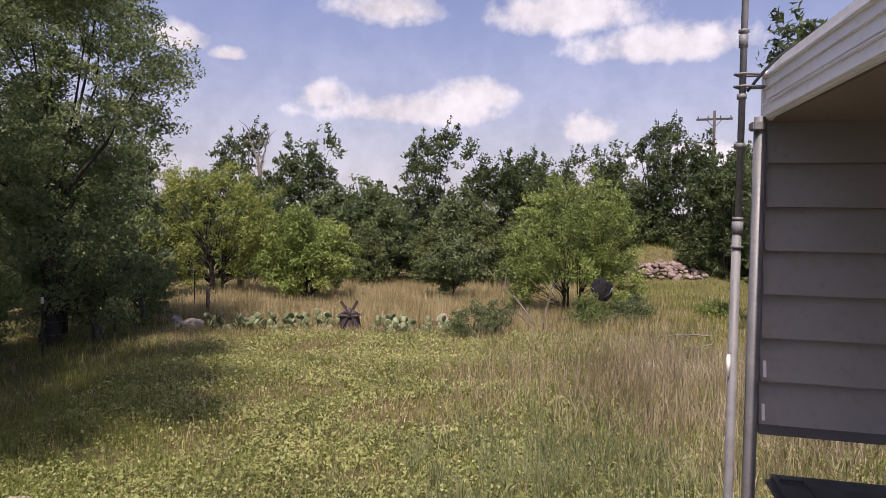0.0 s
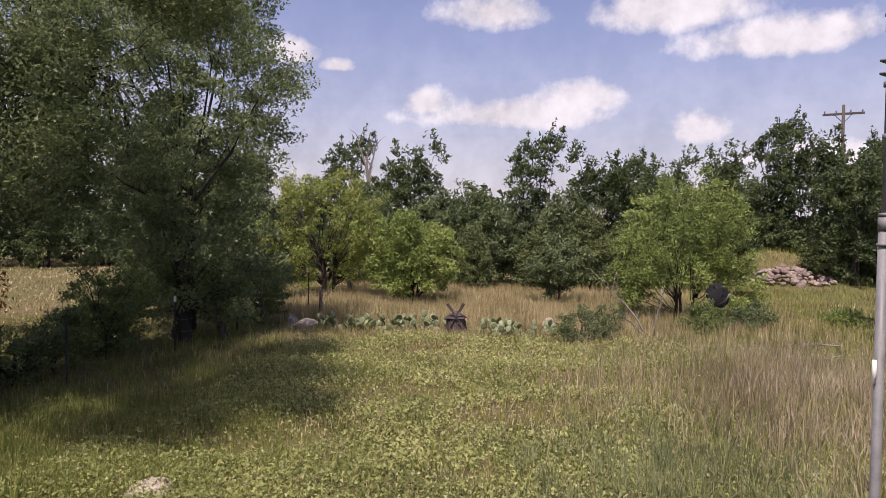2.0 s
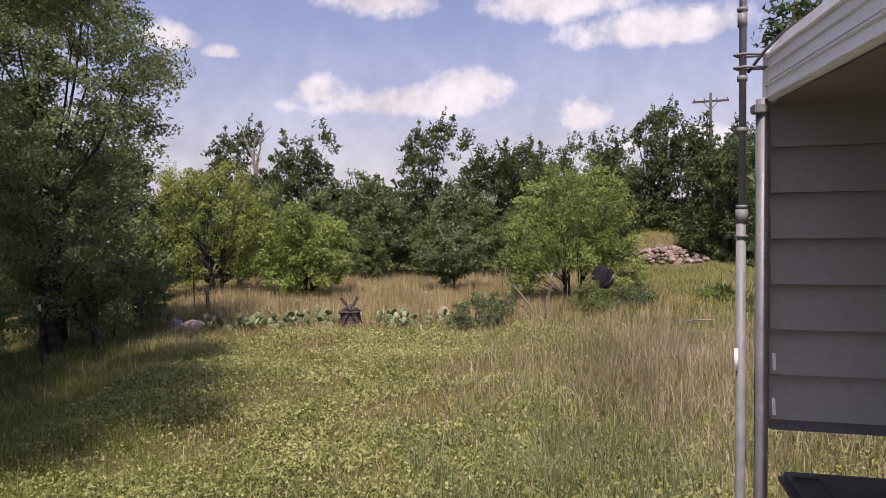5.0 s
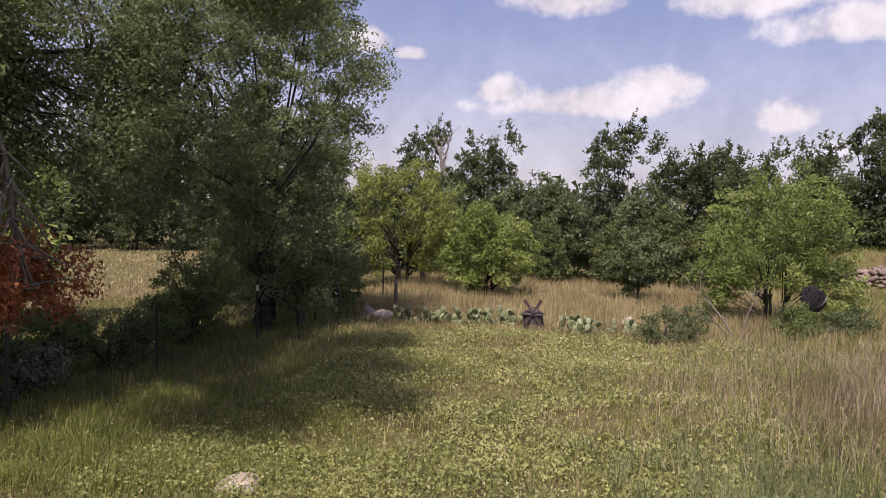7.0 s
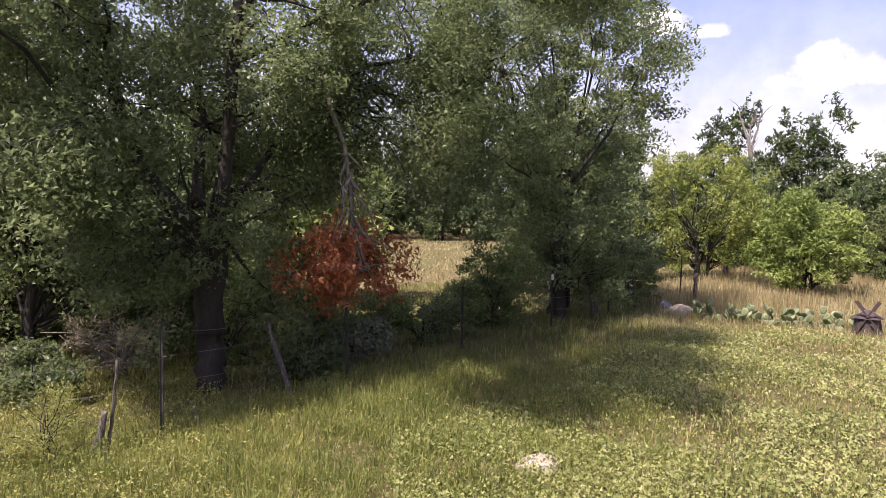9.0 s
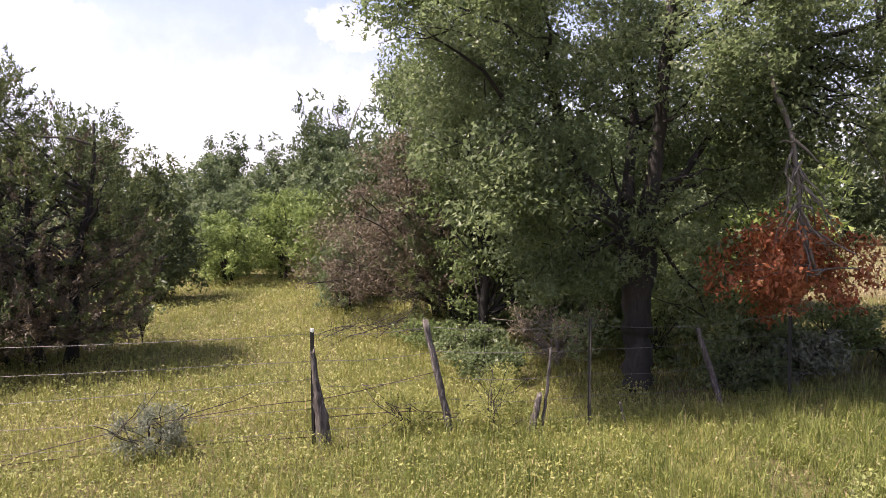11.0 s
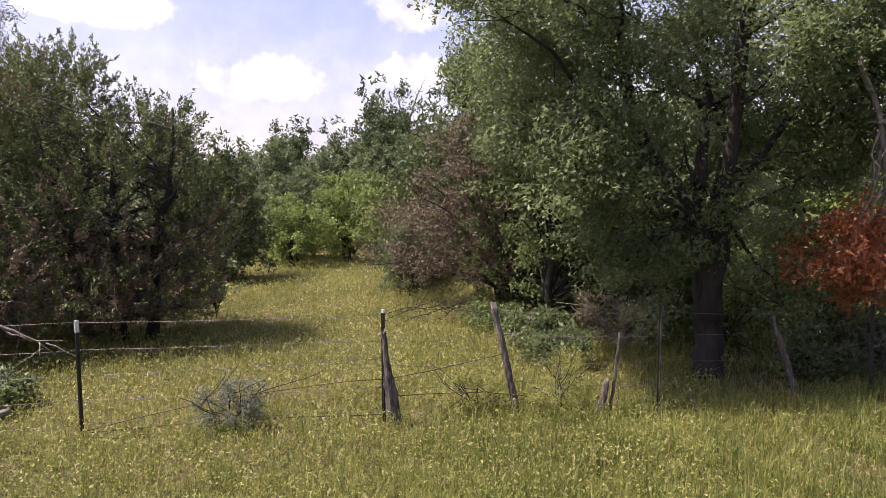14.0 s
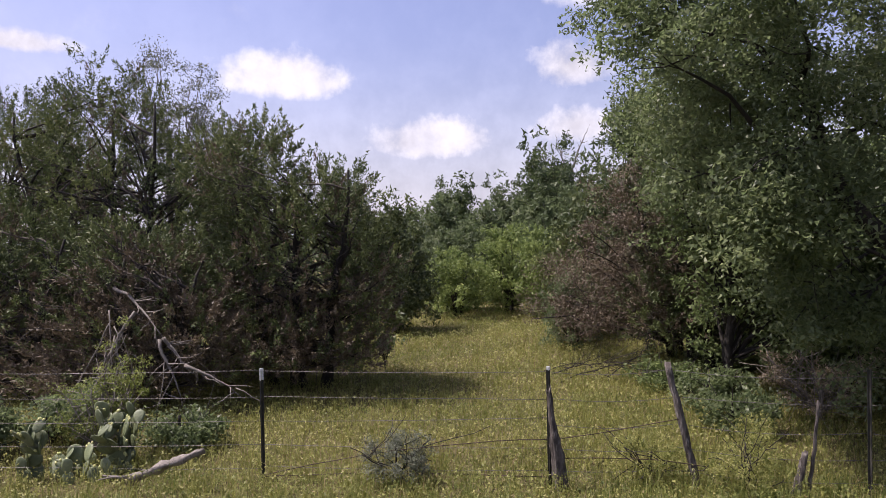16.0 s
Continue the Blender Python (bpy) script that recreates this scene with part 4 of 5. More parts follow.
# shrubs along the fence
SHRUBS = [(-9.0, 7.4, 0.55, 0.95, OAK_LEAF), (-8.9, 8.6, 0.6, 1.05, YOUNG_LEAF), (-8.7, 9.7, 0.6, 1.0, OAK_LEAF), (-8.8, 10.7, 0.62, 1.1, YOUNG_LEAF), (-8.7, 12.0, 0.75, 1.9, YOUNG_LEAF),
          (-9.1, 12.3, 0.7, 1.3, YOUNG_LEAF), (-9.4, 13.2, 0.7, 1.7, YOUNG_LEAF), (-8.4, 7.6, 0.32, 0.7, SILVER_LEAF), (-8.4, 6.6, 0.4, 0.5, OAK_LEAF), (-10.4, 6.6, 0.8, 1.4, YOUNG_LEAF), (-9.9, 3.4, 0.4, 0.5, OAK_LEAF),
          (-8.1, 17.6, 0.8, 1.5, YOUNG_LEAF), (-8.7, 19.0, 0.9, 1.9, GREY_LEAF), (-12.6, 3.1, 0.5, 0.5, YOUNG_LEAF), (-11.9, 7.6, 0.9, 1.6, YOUNG_LEAF), (-13.5, 8.6, 1.1, 2.4, GREY_LEAF),
          (-11.2, 3.5, 0.5, 0.6, OAK_LEAF), (-12.4, 5.6, 0.8, 1.2, OAK_LEAF), (-11.1, 5.5, 0.8, 1.4, YOUNG_LEAF), (-9.9, 7.7, 0.7, 1.2, YOUNG_LEAF), (-13.7, 4.6, 0.7, 0.8, OAK_LEAF),
          (4.2, 19.0, 0.6, 0.75, YOUNG_LEAF), (5.6, 19.6, 0.6, 0.7, GREY_LEAF), (8.8, 21.5, 0.6, 0.45, MESQUITE_LEAF), (-9.3, -5.7, 0.8, 0.7, OAK_LEAF), (-9.4, -4.0, 0.55, 0.3, OAK_LEAF), (-8.9, -6.6, 0.6, 0.6, OAK_LEAF)]
for i, (x, y, r, h, mat) in enumerate(SHRUBS):
    silver = mat is SILVER_LEAF
    tree("shrub", x, y, "silvery small-leaved shrub under the oak" if silver else "leafy shrub growing along the wire fence" if x < 0 else "low green shrub in dry grass", "shrub",
         [(0, 0, h * 0.5, r, r, h * 0.5), (0.2, 0.3, h * 0.7, r * 0.7, r * 0.7, h * 0.35)], int(2400 + 3400 * r * h), 0.065, mat, trunks=((0, 0, 0.025),), clump=0.2, seed=60 + i, limbs=14, fork=0.2,
         group="shrubs along the fence")
tree("sapling", -14.0, -1.9, "leafy oak sapling at the edge of a juniper", "sapling", [(0, 0, 0.62, 0.24, 0.3, 0.16)], 420, 0.07, OAK_LEAF, trunks=((0, 0, 0.012),), clump=0.14, seed=88, limbs=8, fork=0.4)
tree("mesquite_sapling", -8.75, -4.65, "drooping yellow-green sapling behind a prickly pear", "sapling", [(0, 0.25, 0.95, 0.25, 0.28, 0.5), (0.1, -0.3, 0.65, 0.25, 0.35, 0.4), (0, 0.25, 1.5, 0.16, 0.18, 0.3), (0.05, -0.1, 1.05, 0.2, 0.2, 0.3)],
     3800, 0.045, YELLOW_LEAF, bark=PALE_BARK, trunks=((0, 0, 0.02),), clump=0.13, seed=89, limbs=26, fork=0.3, aspect=0.3, gaps=0.8, droop=0.8)
tree("shrub", -7.78, -0.83, "small silvery grey shrub in meadow grass", "shrub", [(0, 0, 0.30, 0.34, 0.36, 0.26)], 6500, 0.032, SILVER_LEAF, trunks=((0, 0, 0.012),), clump=0.1, seed=90, limbs=8, fork=0.15, aspect=0.3)
for i, (x, y, r) in enumerate(((-7.95, 1.9, 0.35), (-7.7, 2.8, 0.35), (-8.5, 3.1, 0.3))):
    tree("shrub", x, y, "pale green weed by the leaning post", "shrub", [(0, 0, 0.3, r, r, 0.28)], 3200, 0.035, MEADOW_COVER, trunks=((0, 0, 0.01),), clump=0.13, seed=92 + i, limbs=8, fork=0.15, aspect=0.3)

# far woods all round
rng = np.random.default_rng(77)
fa = rng.uniform(0, 2 * np.pi, 620)
fr = rng.uniform(50, 62, 620)
fh = 3.2 + 2.2 * rng.uniform(0, 1, 620) + 1.2 * np.sin(fa * 9)
fx, fy = -fr * np.sin(fa), fr * np.cos(fa)
who = rng.integers(0, 620, 70000)
fp = unit(rng.normal(size=(70000, 3))) * (rng.uniform(0, 1, 70000) ** 0.4)[:, None]
fp = np.stack([fx[who] + fp[:, 0] * 2.6, fy[who] + fp[:, 1] * 2.6, np.maximum(0.15, fh[who] * (0.52 + 0.5 * fp[:, 2]))], -1)
tagged(new("far_woods", leaves("far_woods", fp, 0.6, DARK_LEAF, 0.6, 0.3, rng=rng)), "distant dark green woods closing the view", "woods", kind="stuff")

# ---- fence ----
FX = -7.85
fence = thing("wire_fence", FX, 0.0, 0.0, "sagging barbed-wire fence on dark steel and rotten wooden posts", "fence")


def t_post(y, x, h, tip, lean=0.0):
    bm = bmesh.new()
    box(bm, (0.006, 0.042, h + 0.2), (0, 0, h / 2 - 0.1))
    box(bm, (0.034, 0.006, h + 0.2), (0.017, 0, h / 2 - 0.1))
    for i in range(int(h / 0.055)):
        box(bm, (0.008, 0.016, 0.018), (-0.006, 0, 0.05 + i * 0.055))
    ob = part("steel_post", bm, TPOST, fence, "dark studded steel post")
    ob.matrix_local = pose(x - FX, y, 0, lean, 0, 0)
    if tip:
        bm = bmesh.new()
        box(bm, (0.014, 0.046, tip), (-0.003, 0, h + 0.003 - tip / 2), bevel=0.003)
        box(bm, (0.038, 0.012, tip), (0.019, 0, h + 0.003 - tip / 2), bevel=0.003)
        part("white_tip", bm, WHITE_TIP, ob, "white painted post tip")
    return ob


for y, x, h, tip, lean in ((-9.0, -7.9, 1.3, 0.13, 1), (-5.7, -7.9, 1.3, 0.13, 0), (-2.36, -7.99, 1.25, 0.13, 0), (0.80, -7.86, 1.28, 0.04, 0), (3.9, -7.5, 1.3, 0, 0), (6.9, -7.75, 1.2, 0, 1), (9.9, -7.9, 1.2, 0, 0),
                           (13.2, -7.92, 1.18, 0.13, 0), (16.1, -7.92, 1.15, 0.13, 0), (21.5, -8.0, 1.2, 0, 0), (31.0, -9.4, 1.3, 0.13, 0)):
    t_post(y, x, h, tip, lean)


def wood_post(foot, top, r, seed, label, taper=0.75, jag=0.25):
    """A weathered cedar post with cracks, and a splintered top."""
    rng = np.random.default_rng(seed)
    n, sides = (20 if jag > 0.5 else 12), 11
    p = bent(foot, top, n, 0, 0.05, rng)
    a = np.linspace(0, 2 * np.pi, sides, endpoint=False)
    groove = 1 + (0.42 if jag > 0.5 else 0.30) * rng.uniform(-1, 1, sides)
    # a rotten post has lost half its thickness above a ragged break
    cut = rng.uniform(0.46, 0.62, sides) if jag > 0.5 else np.full(sides, 2.0)
    v, q = [], []
    for i in range(n):
        rr = r * (1.15 - (1.15 - taper) * i / (n - 1)) * groove * (1 + 0.14 * rng.uniform(-1, 1, sides))
        rr = rr * np.where(i / (n - 1) > cut, 0.62, 1.0)
        ring = p[i] + np.stack([rr * np.cos(a), rr * np.sin(a), np.zeros(sides)], -1)
        if i == n - 1:
            ring[:, 2] += rng.uniform(-jag, jag * 0.3, sides) * r * 3
        v.append(ring)
    v.append(p[-1:] - np.array([[0, 0, r]]))
    for i in range(n - 1):
        for k_ in range(sides):
            q.append((i * sides + k_, i * sides + (k_ + 1) % sides, (i + 1) * sides + (k_ + 1) % sides, (i + 1) * sides + k_))
    tr = [((n - 1) * sides + k_, (n - 1) * sides + (k_ + 1) % sides, n * sides) for k_ in range(sides)]
    return child("wooden_post", mesh_of("wooden_post", np.concatenate(v), q, tr, POST_WOOD, False), fence, label)


wood_post((0.07, 0.92, -0.1), (0.06, 0.79, 1.08), 0.060, 1, "rotten dark wooden post with a splintered top", 0.55, 0.6)
wood_post((0.06, 2.33, -0.1), (-0.10, 2.07, 1.31), 0.036, 2, "leaning grey cedar post", 0.8)
wood_post((0.25, 3.21, -0.1), (0.25, 3.33, 0.46), 0.045, 3, "short broken grey post", 0.6)
wood_post((0.25, 3.34, -0.1), (0.25, 3.46, 0.97), 0.016, 9, "thin grey stake", 0.8)
wood_post((0.35, 4.39, -0.1), (0.35, 4.29, 0.31), 0.02, 10, "thin pale broken stake", 0.6)
wood_post((0.0, 6.0, -0.1), (-0.25, 5.75, 1.0), 0.04, 4, "grey cedar post under the oak", 0.8)
wood_post((0.0, 15.3, -0.1), (-0.05, 14.95, 0.95), 0.10, 5, "thick grey cedar post", 0.8)
wood_post((0.1, 17.4, -0.1), (0.0, 17.3, 0.95), 0.05, 6, "thin grey post", 0.8)
wood_post((-0.72, 28.2, -0.1), (-0.72, 28.1, 1.12), 0.09, 7, "pale grey cedar post in tan grass", 0.85)
wood_post((0.9, 19.8, -0.1), (0.9, 19.8, 0.8), 0.05, 8, "dark short post", 0.8)
STOPS = [(-16, -7.9), (-9.0, -7.9), (-5.7, -7.9), (-2.36, -7.99), (0.8, -7.86), (2.15, -7.9), (3.9, -7.5), (6.9, -7.75), (9.9, -7.9), (13.2, -7.92), (16.1, -7.92), (21.5, -8.1), (28.2, -8.57)]
for h in (1.22, 0.94, 0.66, 0.40, 0.16):
    rng = np.random.default_rng(int(h * 100))
    tw = Tubes()
    for (ya, xa), (yb, xb) in zip(STOPS, STOPS[1:]):
        d = 0.0 if ya < 0.5 else rng.uniform(-0.10, 0.04)
        line = bent((xa - FX - 0.02, ya, h), (xb - FX - 0.02, yb, h + 0.02 * rng.normal()), 9, -0.004 if ya < 0.5 else -0.02 + d * 0.2, 0.01, rng)
        tw.add(line, np.full(9, 0.0028), 4)
        n = int((yb - ya) / 0.13)
        for i in range(n):
            c = np.array([np.interp((i + 0.5) / n, np.linspace(0, 1, 9), line[:, j]) for j in range(3)])
            v = unit(rng.normal(size=3)) * 0.018
            tw.add(np.stack([c - v, c, c + v]), (0.0012, 0.003, 0.0012), 3)
    child("barbed_wire", tw.mesh("barbed_wire", WIRE), fence, "weathered barbed wire strand")
for a, b, sag in (((0, -2.3, 0.12), (0, 0.8, 0.5), 0.03), ((0, 0.8, 0.5), (-0.02, 2.2, 0.72), -0.01), ((0, 0.85, 0.3), (0.1, 2.4, 0.25), 0.03), ((0, -2.3, 0.10), (0, 0.8, 0.10), 0.01)):
    tw = Tubes()
    line = bent(a, b, 12, sag, 0.02, RNG)
    tw.add(line, np.full(12, 0.005), 4)
    for c in line[1:-1]:
        v = unit(RNG.normal(size=3)) * 0.022
        tw.add(np.stack([c - v, c, c + v]), (0.0014, 0.004, 0.0014), 3)
    child("loose_wire", tw.mesh("loose_wire", RUST_WIRE), fence, "slack rusty wire")

# ---- porch roof, wall and mast ----
B_TURN = -9.0                                   # the eave runs along this bearing
CX, CY = 1.33, 2.78                              # corner of the eave
ez = Matrix.Translation((CX, CY, 0)) @ Matrix.Rotation(radians(B_TURN), 4, "Z")   # own axes: x to the right along the wall, y along the eave
porch = new("porch_roof")
porch.matrix_world = ez
tagged(porch, "porch roof edge of white ribbed metal with a brown soffit", "roof", kind="structure")
EAVE = 3.17
bm = bmesh.new()
box(bm, (0.02, 5.2, 0.19), (0.0, -2.6, EAVE + 0.095))
part("fascia", bm, FASCIA, porch, "white metal fascia")
for h, t in ((0.012, 0.020), (0.062, 0.012), (0.075, 0.008), (0.125, 0.010), (0.17, 0.018)):
    bm = bmesh.new()
    box(bm, (0.02 + t, 5.21, 0.010), (-0.004, -2.6, EAVE + h), bevel=0.003)
    part("fascia_rib", bm, FASCIA, porch)
bm = bmesh.new()
box(bm, (5.0, 5.24, 0.03), (2.5, -2.6, EAVE + 0.48), Euler((0, radians(-6), 0)).to_matrix(), 0.004)
part("roof_sheet", bm, FASCIA, porch, "white ribbed metal roof sheet")
for i in range(5):
    bm = bmesh.new()
    box(bm, (0.05, 5.25, 0.03), (0.06 + i * 0.22, -2.6, EAVE + 0.235 + i * 0.023), Euler((0, radians(-6), 0)).to_matrix(), 0.008)
    part("roof_rib", bm, FASCIA, porch)
bm = bmesh.new()
box(bm, (4.9, 5.4, 0.02), (2.48, -2.5, EAVE + 0.012))
part("soffit", bm, SOFFIT, porch, "brown shaded soffit")
bm = bmesh.new()
box(bm, (0.05, 0.03, 0.20), (0.005, 0.015, EAVE + 0.10), bevel=0.006)
part("end_cap", bm, FASCIA, porch, "white fascia end cap")

wall = new("wall_porch")
wall.matrix_world = Matrix.Translation((CX + 0.055, CY + 0.06, 0)) @ Matrix.Rotation(radians(-15.0), 4, "Z")
tagged(wall, "grey lap-siding panel closing the end of the porch", "wall", kind="structure")
bm = bmesh.new()
box(bm, (3.44, 0.05, 1.26), (1.72, 0.05, 2.55))
part("wall_core", bm, SIDING, wall, "backing of the siding")
lap = bmesh.new()
for i in range(7):
    z = 1.90 + i * 0.183
    vs = [lap.verts.new(c) for c in ((-0.02, -0.024, z), (3.44, -0.024, z), (3.44, 0.021, z + 0.181), (-0.02, 0.021, z + 0.181), (-0.02, 0.024, z), (3.44, 0.024, z), (3.44, 0.024, z + 0.181), (-0.02, 0.024, z + 0.181))]
    for f in ((0, 1, 2, 3), (4, 7, 6, 5), (0, 4, 5, 1), (3, 2, 6, 7), (0, 3, 7, 4), (1, 5, 6, 2)):
        lap.faces.new([vs[j] for j in f])
    part("siding_board", lap, SIDING, wall)
    lap = bmesh.new()
lap.free()
bm = bmesh.new()
box(bm, (3.46, 0.07, 0.07), (1.71, 0.03, 1.885), bevel=0.006)
part("bottom_rail", bm, TRIM_DARK, wall, "dark grey bottom rail")
bm = bmesh.new()
box(bm, (0.02, 0.07, 1.30), (-0.034, 0.045, 2.53), bevel=0.004)
part("corner_trim", bm, TRIM_DARK, wall, "dark grey corner trim")
for i in range(2):
    bm = bmesh.new()
    box(bm, (0.012, 0.012, 0.07), (-0.005, -0.024 + 0.006, 1.95 + i * 0.183), Euler((radians(-14), 0, 0)).to_matrix(), 0.002)
    part("end_clip", bm, FASCIA, wall, "white siding end clip")


def pipe(name, x, y, z0, z1, r, mat, parent, label="", sides=16):
    t = Tubes().add([(x, y, z0), (x, y, (z0 + z1) / 2), (x, y, z1)], (r, r, r), sides)
    return child(name, t.mesh(name, mat), parent, label)


post = thing("porch_post", CX - 0.022, CY + 0.01, 0, "painted grey steel porch post", "post")
pipe("shaft", 0, 0, -0.1, EAVE + 0.01, 0.026, PIPE_GREY, post)
bm = bmesh.new()
box(bm, (0.05, 0.05, 0.035), (-0.02, -0.01, EAVE - 0.03), bevel=0.005)
part("bracket", bm, GALV, post, "small steel bracket")
mast = thing("antenna_mast", 1.22, 2.78, 0, "galvanised steel antenna mast clamped to the porch roof", "mast")
pipe("lower_tube", 0, 0, -0.1, 2.70, 0.0185, GALV, mast)
pipe("upper_tube", 0.004, 0, 2.70, 5.6, 0.0135, GALV, mast)
for z, r, h in ((2.70, 0.0225, 0.05), (2.755, 0.021, 0.012), (2.64, 0.025, 0.010), (3.25, 0.019, 0.02), (3.46, 0.018, 0.05), (3.52, 0.021, 0.012), (3.05, 0.018, 0.02)):
    pipe("collar", 0.002, 0, z, z + h, r, GALV, mast, "steel collar")
for z in (3.30, 3.35):
    t = Tubes().add([(0.12, 0.0, z), (0.0, 0.028, z), (-0.03, 0, z), (0.0, -0.028, z), (0.12, -0.01, z)], np.full(5, 0.0055), 6)
    child("clamp", t.mesh("clamp", GALV), mast, "steel u-shaped clamp")
t = Tubes().add([(-0.022, -0.012, 2.11), (-0.022, -0.012, 2.16), (-0.022, -0.012, 2.20)], (0.007, 0.009, 0.007), 10)
child("white_tag", t.mesh("white_tag", WHITE_TIP), mast, "white tape tag")
t = Tubes().add(bent((0.02, -0.01, 3.28), (0.20, -0.15, 3.46), 8, 0.12, 0.02), np.full(8, 0.006), 6)
child("cable", t.mesh("cable", PLASTIC), mast, "black antenna cable")

# deck under the camera, out of sight below
deck = new("deck")
deck.matrix_world = Matrix.Translation((1.2, 0.2, 1.02)) @ Matrix.Rotation(radians(B_TURN), 4, "Z")
tagged(deck, "weathered grey board deck under the porch", "deck", kind="structure")
bm = bmesh.new()
box(bm, (0.138, 5.0, 0.035), bevel=0.004)
board = part("deck_board", bm, DECK_WOOD, deck)
board.location = (-2.4, 0, 0)
for i in range(1, 36):
    b = child("deck_board", board.data, deck)
    b.location = (-2.4 + i * 0.144, 0, 0)
for x in (-2.3, 0.1, 2.5):
    for y in (-2.3, 2.3):
        bm = bmesh.new()
        box(bm, (0.09, 0.09, 1.1), (x, y, -0.57), bevel=0.006)
        part("deck_leg", bm, DECK_WOOD, deck)

bin_ = thing("storage_bin", 1.55, 2.44, 1.04, "black plastic storage bin with a ribbed lid on the deck", "bin", turn=-14)
bm = bmesh.new()
box(bm, (0.50, 0.32, 0.65), (0, 0, 0.325), bevel=0.03)
part("body", bm, PLASTIC, bin_)
bm = bmesh.new()
box(bm, (0.56, 0.38, 0.055), (0, 0, 0.675), bevel=0.02)
lid = part("lid", bm, PLASTIC, bin_, "black lid")
bm = bmesh.new()
box(bm, (0.10, 0.03, 0.02), (-0.20, 0.10, 0.702), bevel=0.008)
box(bm, (0.40, 0.22, 0.012), (0.04, -0.03, 0.702), bevel=0.004)
part("lid_panel", bm, PLASTIC, lid)

# ---- yard things ----
def rock(name, x, y, size, seed, mat, label, category, parent=None, z=None, group=""):
    rng = np.random.default_rng(seed)
    bm = bmesh.new()
    bmesh.ops.create_icosphere(bm, subdivisions=2 if parent is not None else 3, radius=0.5)
    off = Vector(rng.uniform(-50, 50, 3))
    for v in bm.verts:
        f = 1 + 0.35 * noise.noise(v.co * 1.8 + off) + 0.10 * noise.noise(v.co * 6 + off)
        v.co = Vector((v.co.x * size[0], v.co.y * size[1], max(-0.3, min(0.42, v.co.z)) * size[2])) * f
    if z is None:
        z = float(ground_z(x, y))
    if parent is None:
        ob = part(name, bm, mat)
        ob.matrix_world = pose(x, y, z + 0.08 * size[2], 0, 0, rng.uniform(0, 360))
        return tagged(ob, label, category, group)
    ob = part(name, bm, mat, parent)
    ob.location = (x, y, z)
    ob.rotation_euler = (rng.normal(0, 0.3), rng.normal(0, 0.3), rng.uniform(0, 6.28))
    return ob


rock("rock", -3.93, 6.03, (0.46, 0.34, 0.26), 3, LIMESTONE, "pale flat limestone rock in long grass", "rock")
rock("rock", -6.45, 17.2, (0.62, 0.4, 0.5), 4, LIMESTONE, "pale broken block beside cactus", "rock")
rock("rock", -6.9, 17.35, (0.35, 0.3, 0.5), 5, TRIM_DARK, "dark lump of stone beside a pale block", "rock")
rock("rock", 0.0, 18.9, (0.45, 0.35, 0.5), 6, LIMESTONE, "pale stone half hidden in dry grass", "rock")
pile = thing("rubble_pile", 11.8, 36.6, float(ground_z(11.8, 36.6)), "heap of pinkish broken stone at the foot of a bank", "rubble")
rng = np.random.default_rng(9)
for i in range(190):
    a, r = rng.uniform(0, 6.28), rng.uniform(0, 1) ** 0.6
    x, y = 2.6 * r * math.cos(a), 1.3 * r * math.sin(a)
    s = rng.uniform(0.15, 0.38)
    rock("stone", x, y, (s * 1.3, s, s * 0.8), 100 + i, RUBBLE, "", "", pile, 0.05 + 0.75 * (1 - r) + float(ground_z(11.8 + x, 36.6 + y) - ground_z(11.8, 36.6)))

# ornamental windmill
mill = thing("garden_windmill", -2.40, 17.35, 0.06, "small dark wooden garden windmill with four crossed sails", "ornament", turn=6)
bm = bmesh.new()
bmesh.ops.create_cone(bm, cap_ends=True, segments=8, radius1=0.31, radius2=0.23, depth=0.46, matrix=Matrix.Translation((0, 0, 0.17)))
part("body", bm, MILL_WOOD, mill)
bm = bmesh.new()
bmesh.ops.create_cone(bm, cap_ends=True, segments=8, radius1=0.31, radius2=0.03, depth=0.18, matrix=Matrix.Translation((0, 0, 0.43)))
part("roof", bm, MILL_WOOD, mill, "dark pointed roof")
for i in range(4):
    bm = bmesh.new()
    box(bm, (0.035, 0.02, 0.40), (0, 0, 0.20), bevel=0.003)
    box(bm, (0.075, 0.012, 0.24), (0.02, 0.0, 0.27), bevel=0.002)
    s = part("sail", bm, MILL_WOOD, mill)
    s.matrix_local = Matrix.Translation((0, -0.27, 0.40)) @ Matrix.Rotation(radians(40 + i * 90 + (12 if i % 2 else -12)), 4, "Y")
bm = bmesh.new()
bmesh.ops.create_cone(bm, cap_ends=True, segments=10, radius1=0.035, radius2=0.03, depth=0.10, matrix=Matrix.Translation((0, -0.25, 0.40)) @ Matrix.Rotation(radians(90), 4, "X"))
part("hub", bm, MILL_WOOD, mill)

# satellite dish
dish = thing("satellite_dish", 4.75, 19.9, 0, "old dark satellite dish leaning on a short mast", "dish", turn=20)
dv, dq = [], []
for i in range(7):
    for j in range(24):
        r, a = 0.36 * i / 6, 2 * math.pi * j / 24
        dv.append((r * math.cos(a), 0.35 * r * r / 0.42 - 0.06, r * math.sin(a)))
for i in range(6):
    for j in range(24):
        dq.append((i * 24 + j, i * 24 + (j + 1) % 24, (i + 1) * 24 + (j + 1) % 24, (i + 1) * 24 + j))
bowl = child("bowl", mesh_of("bowl", np.array(dv), dq, None, DISH_MESH, True), dish, "dark grey dish bowl")
bowl.matrix_local = pose(0, 0, 0.98, -15, 0, 0)
sol = bowl.modifiers.new("thickness", "SOLIDIFY")
sol.thickness = 0.02
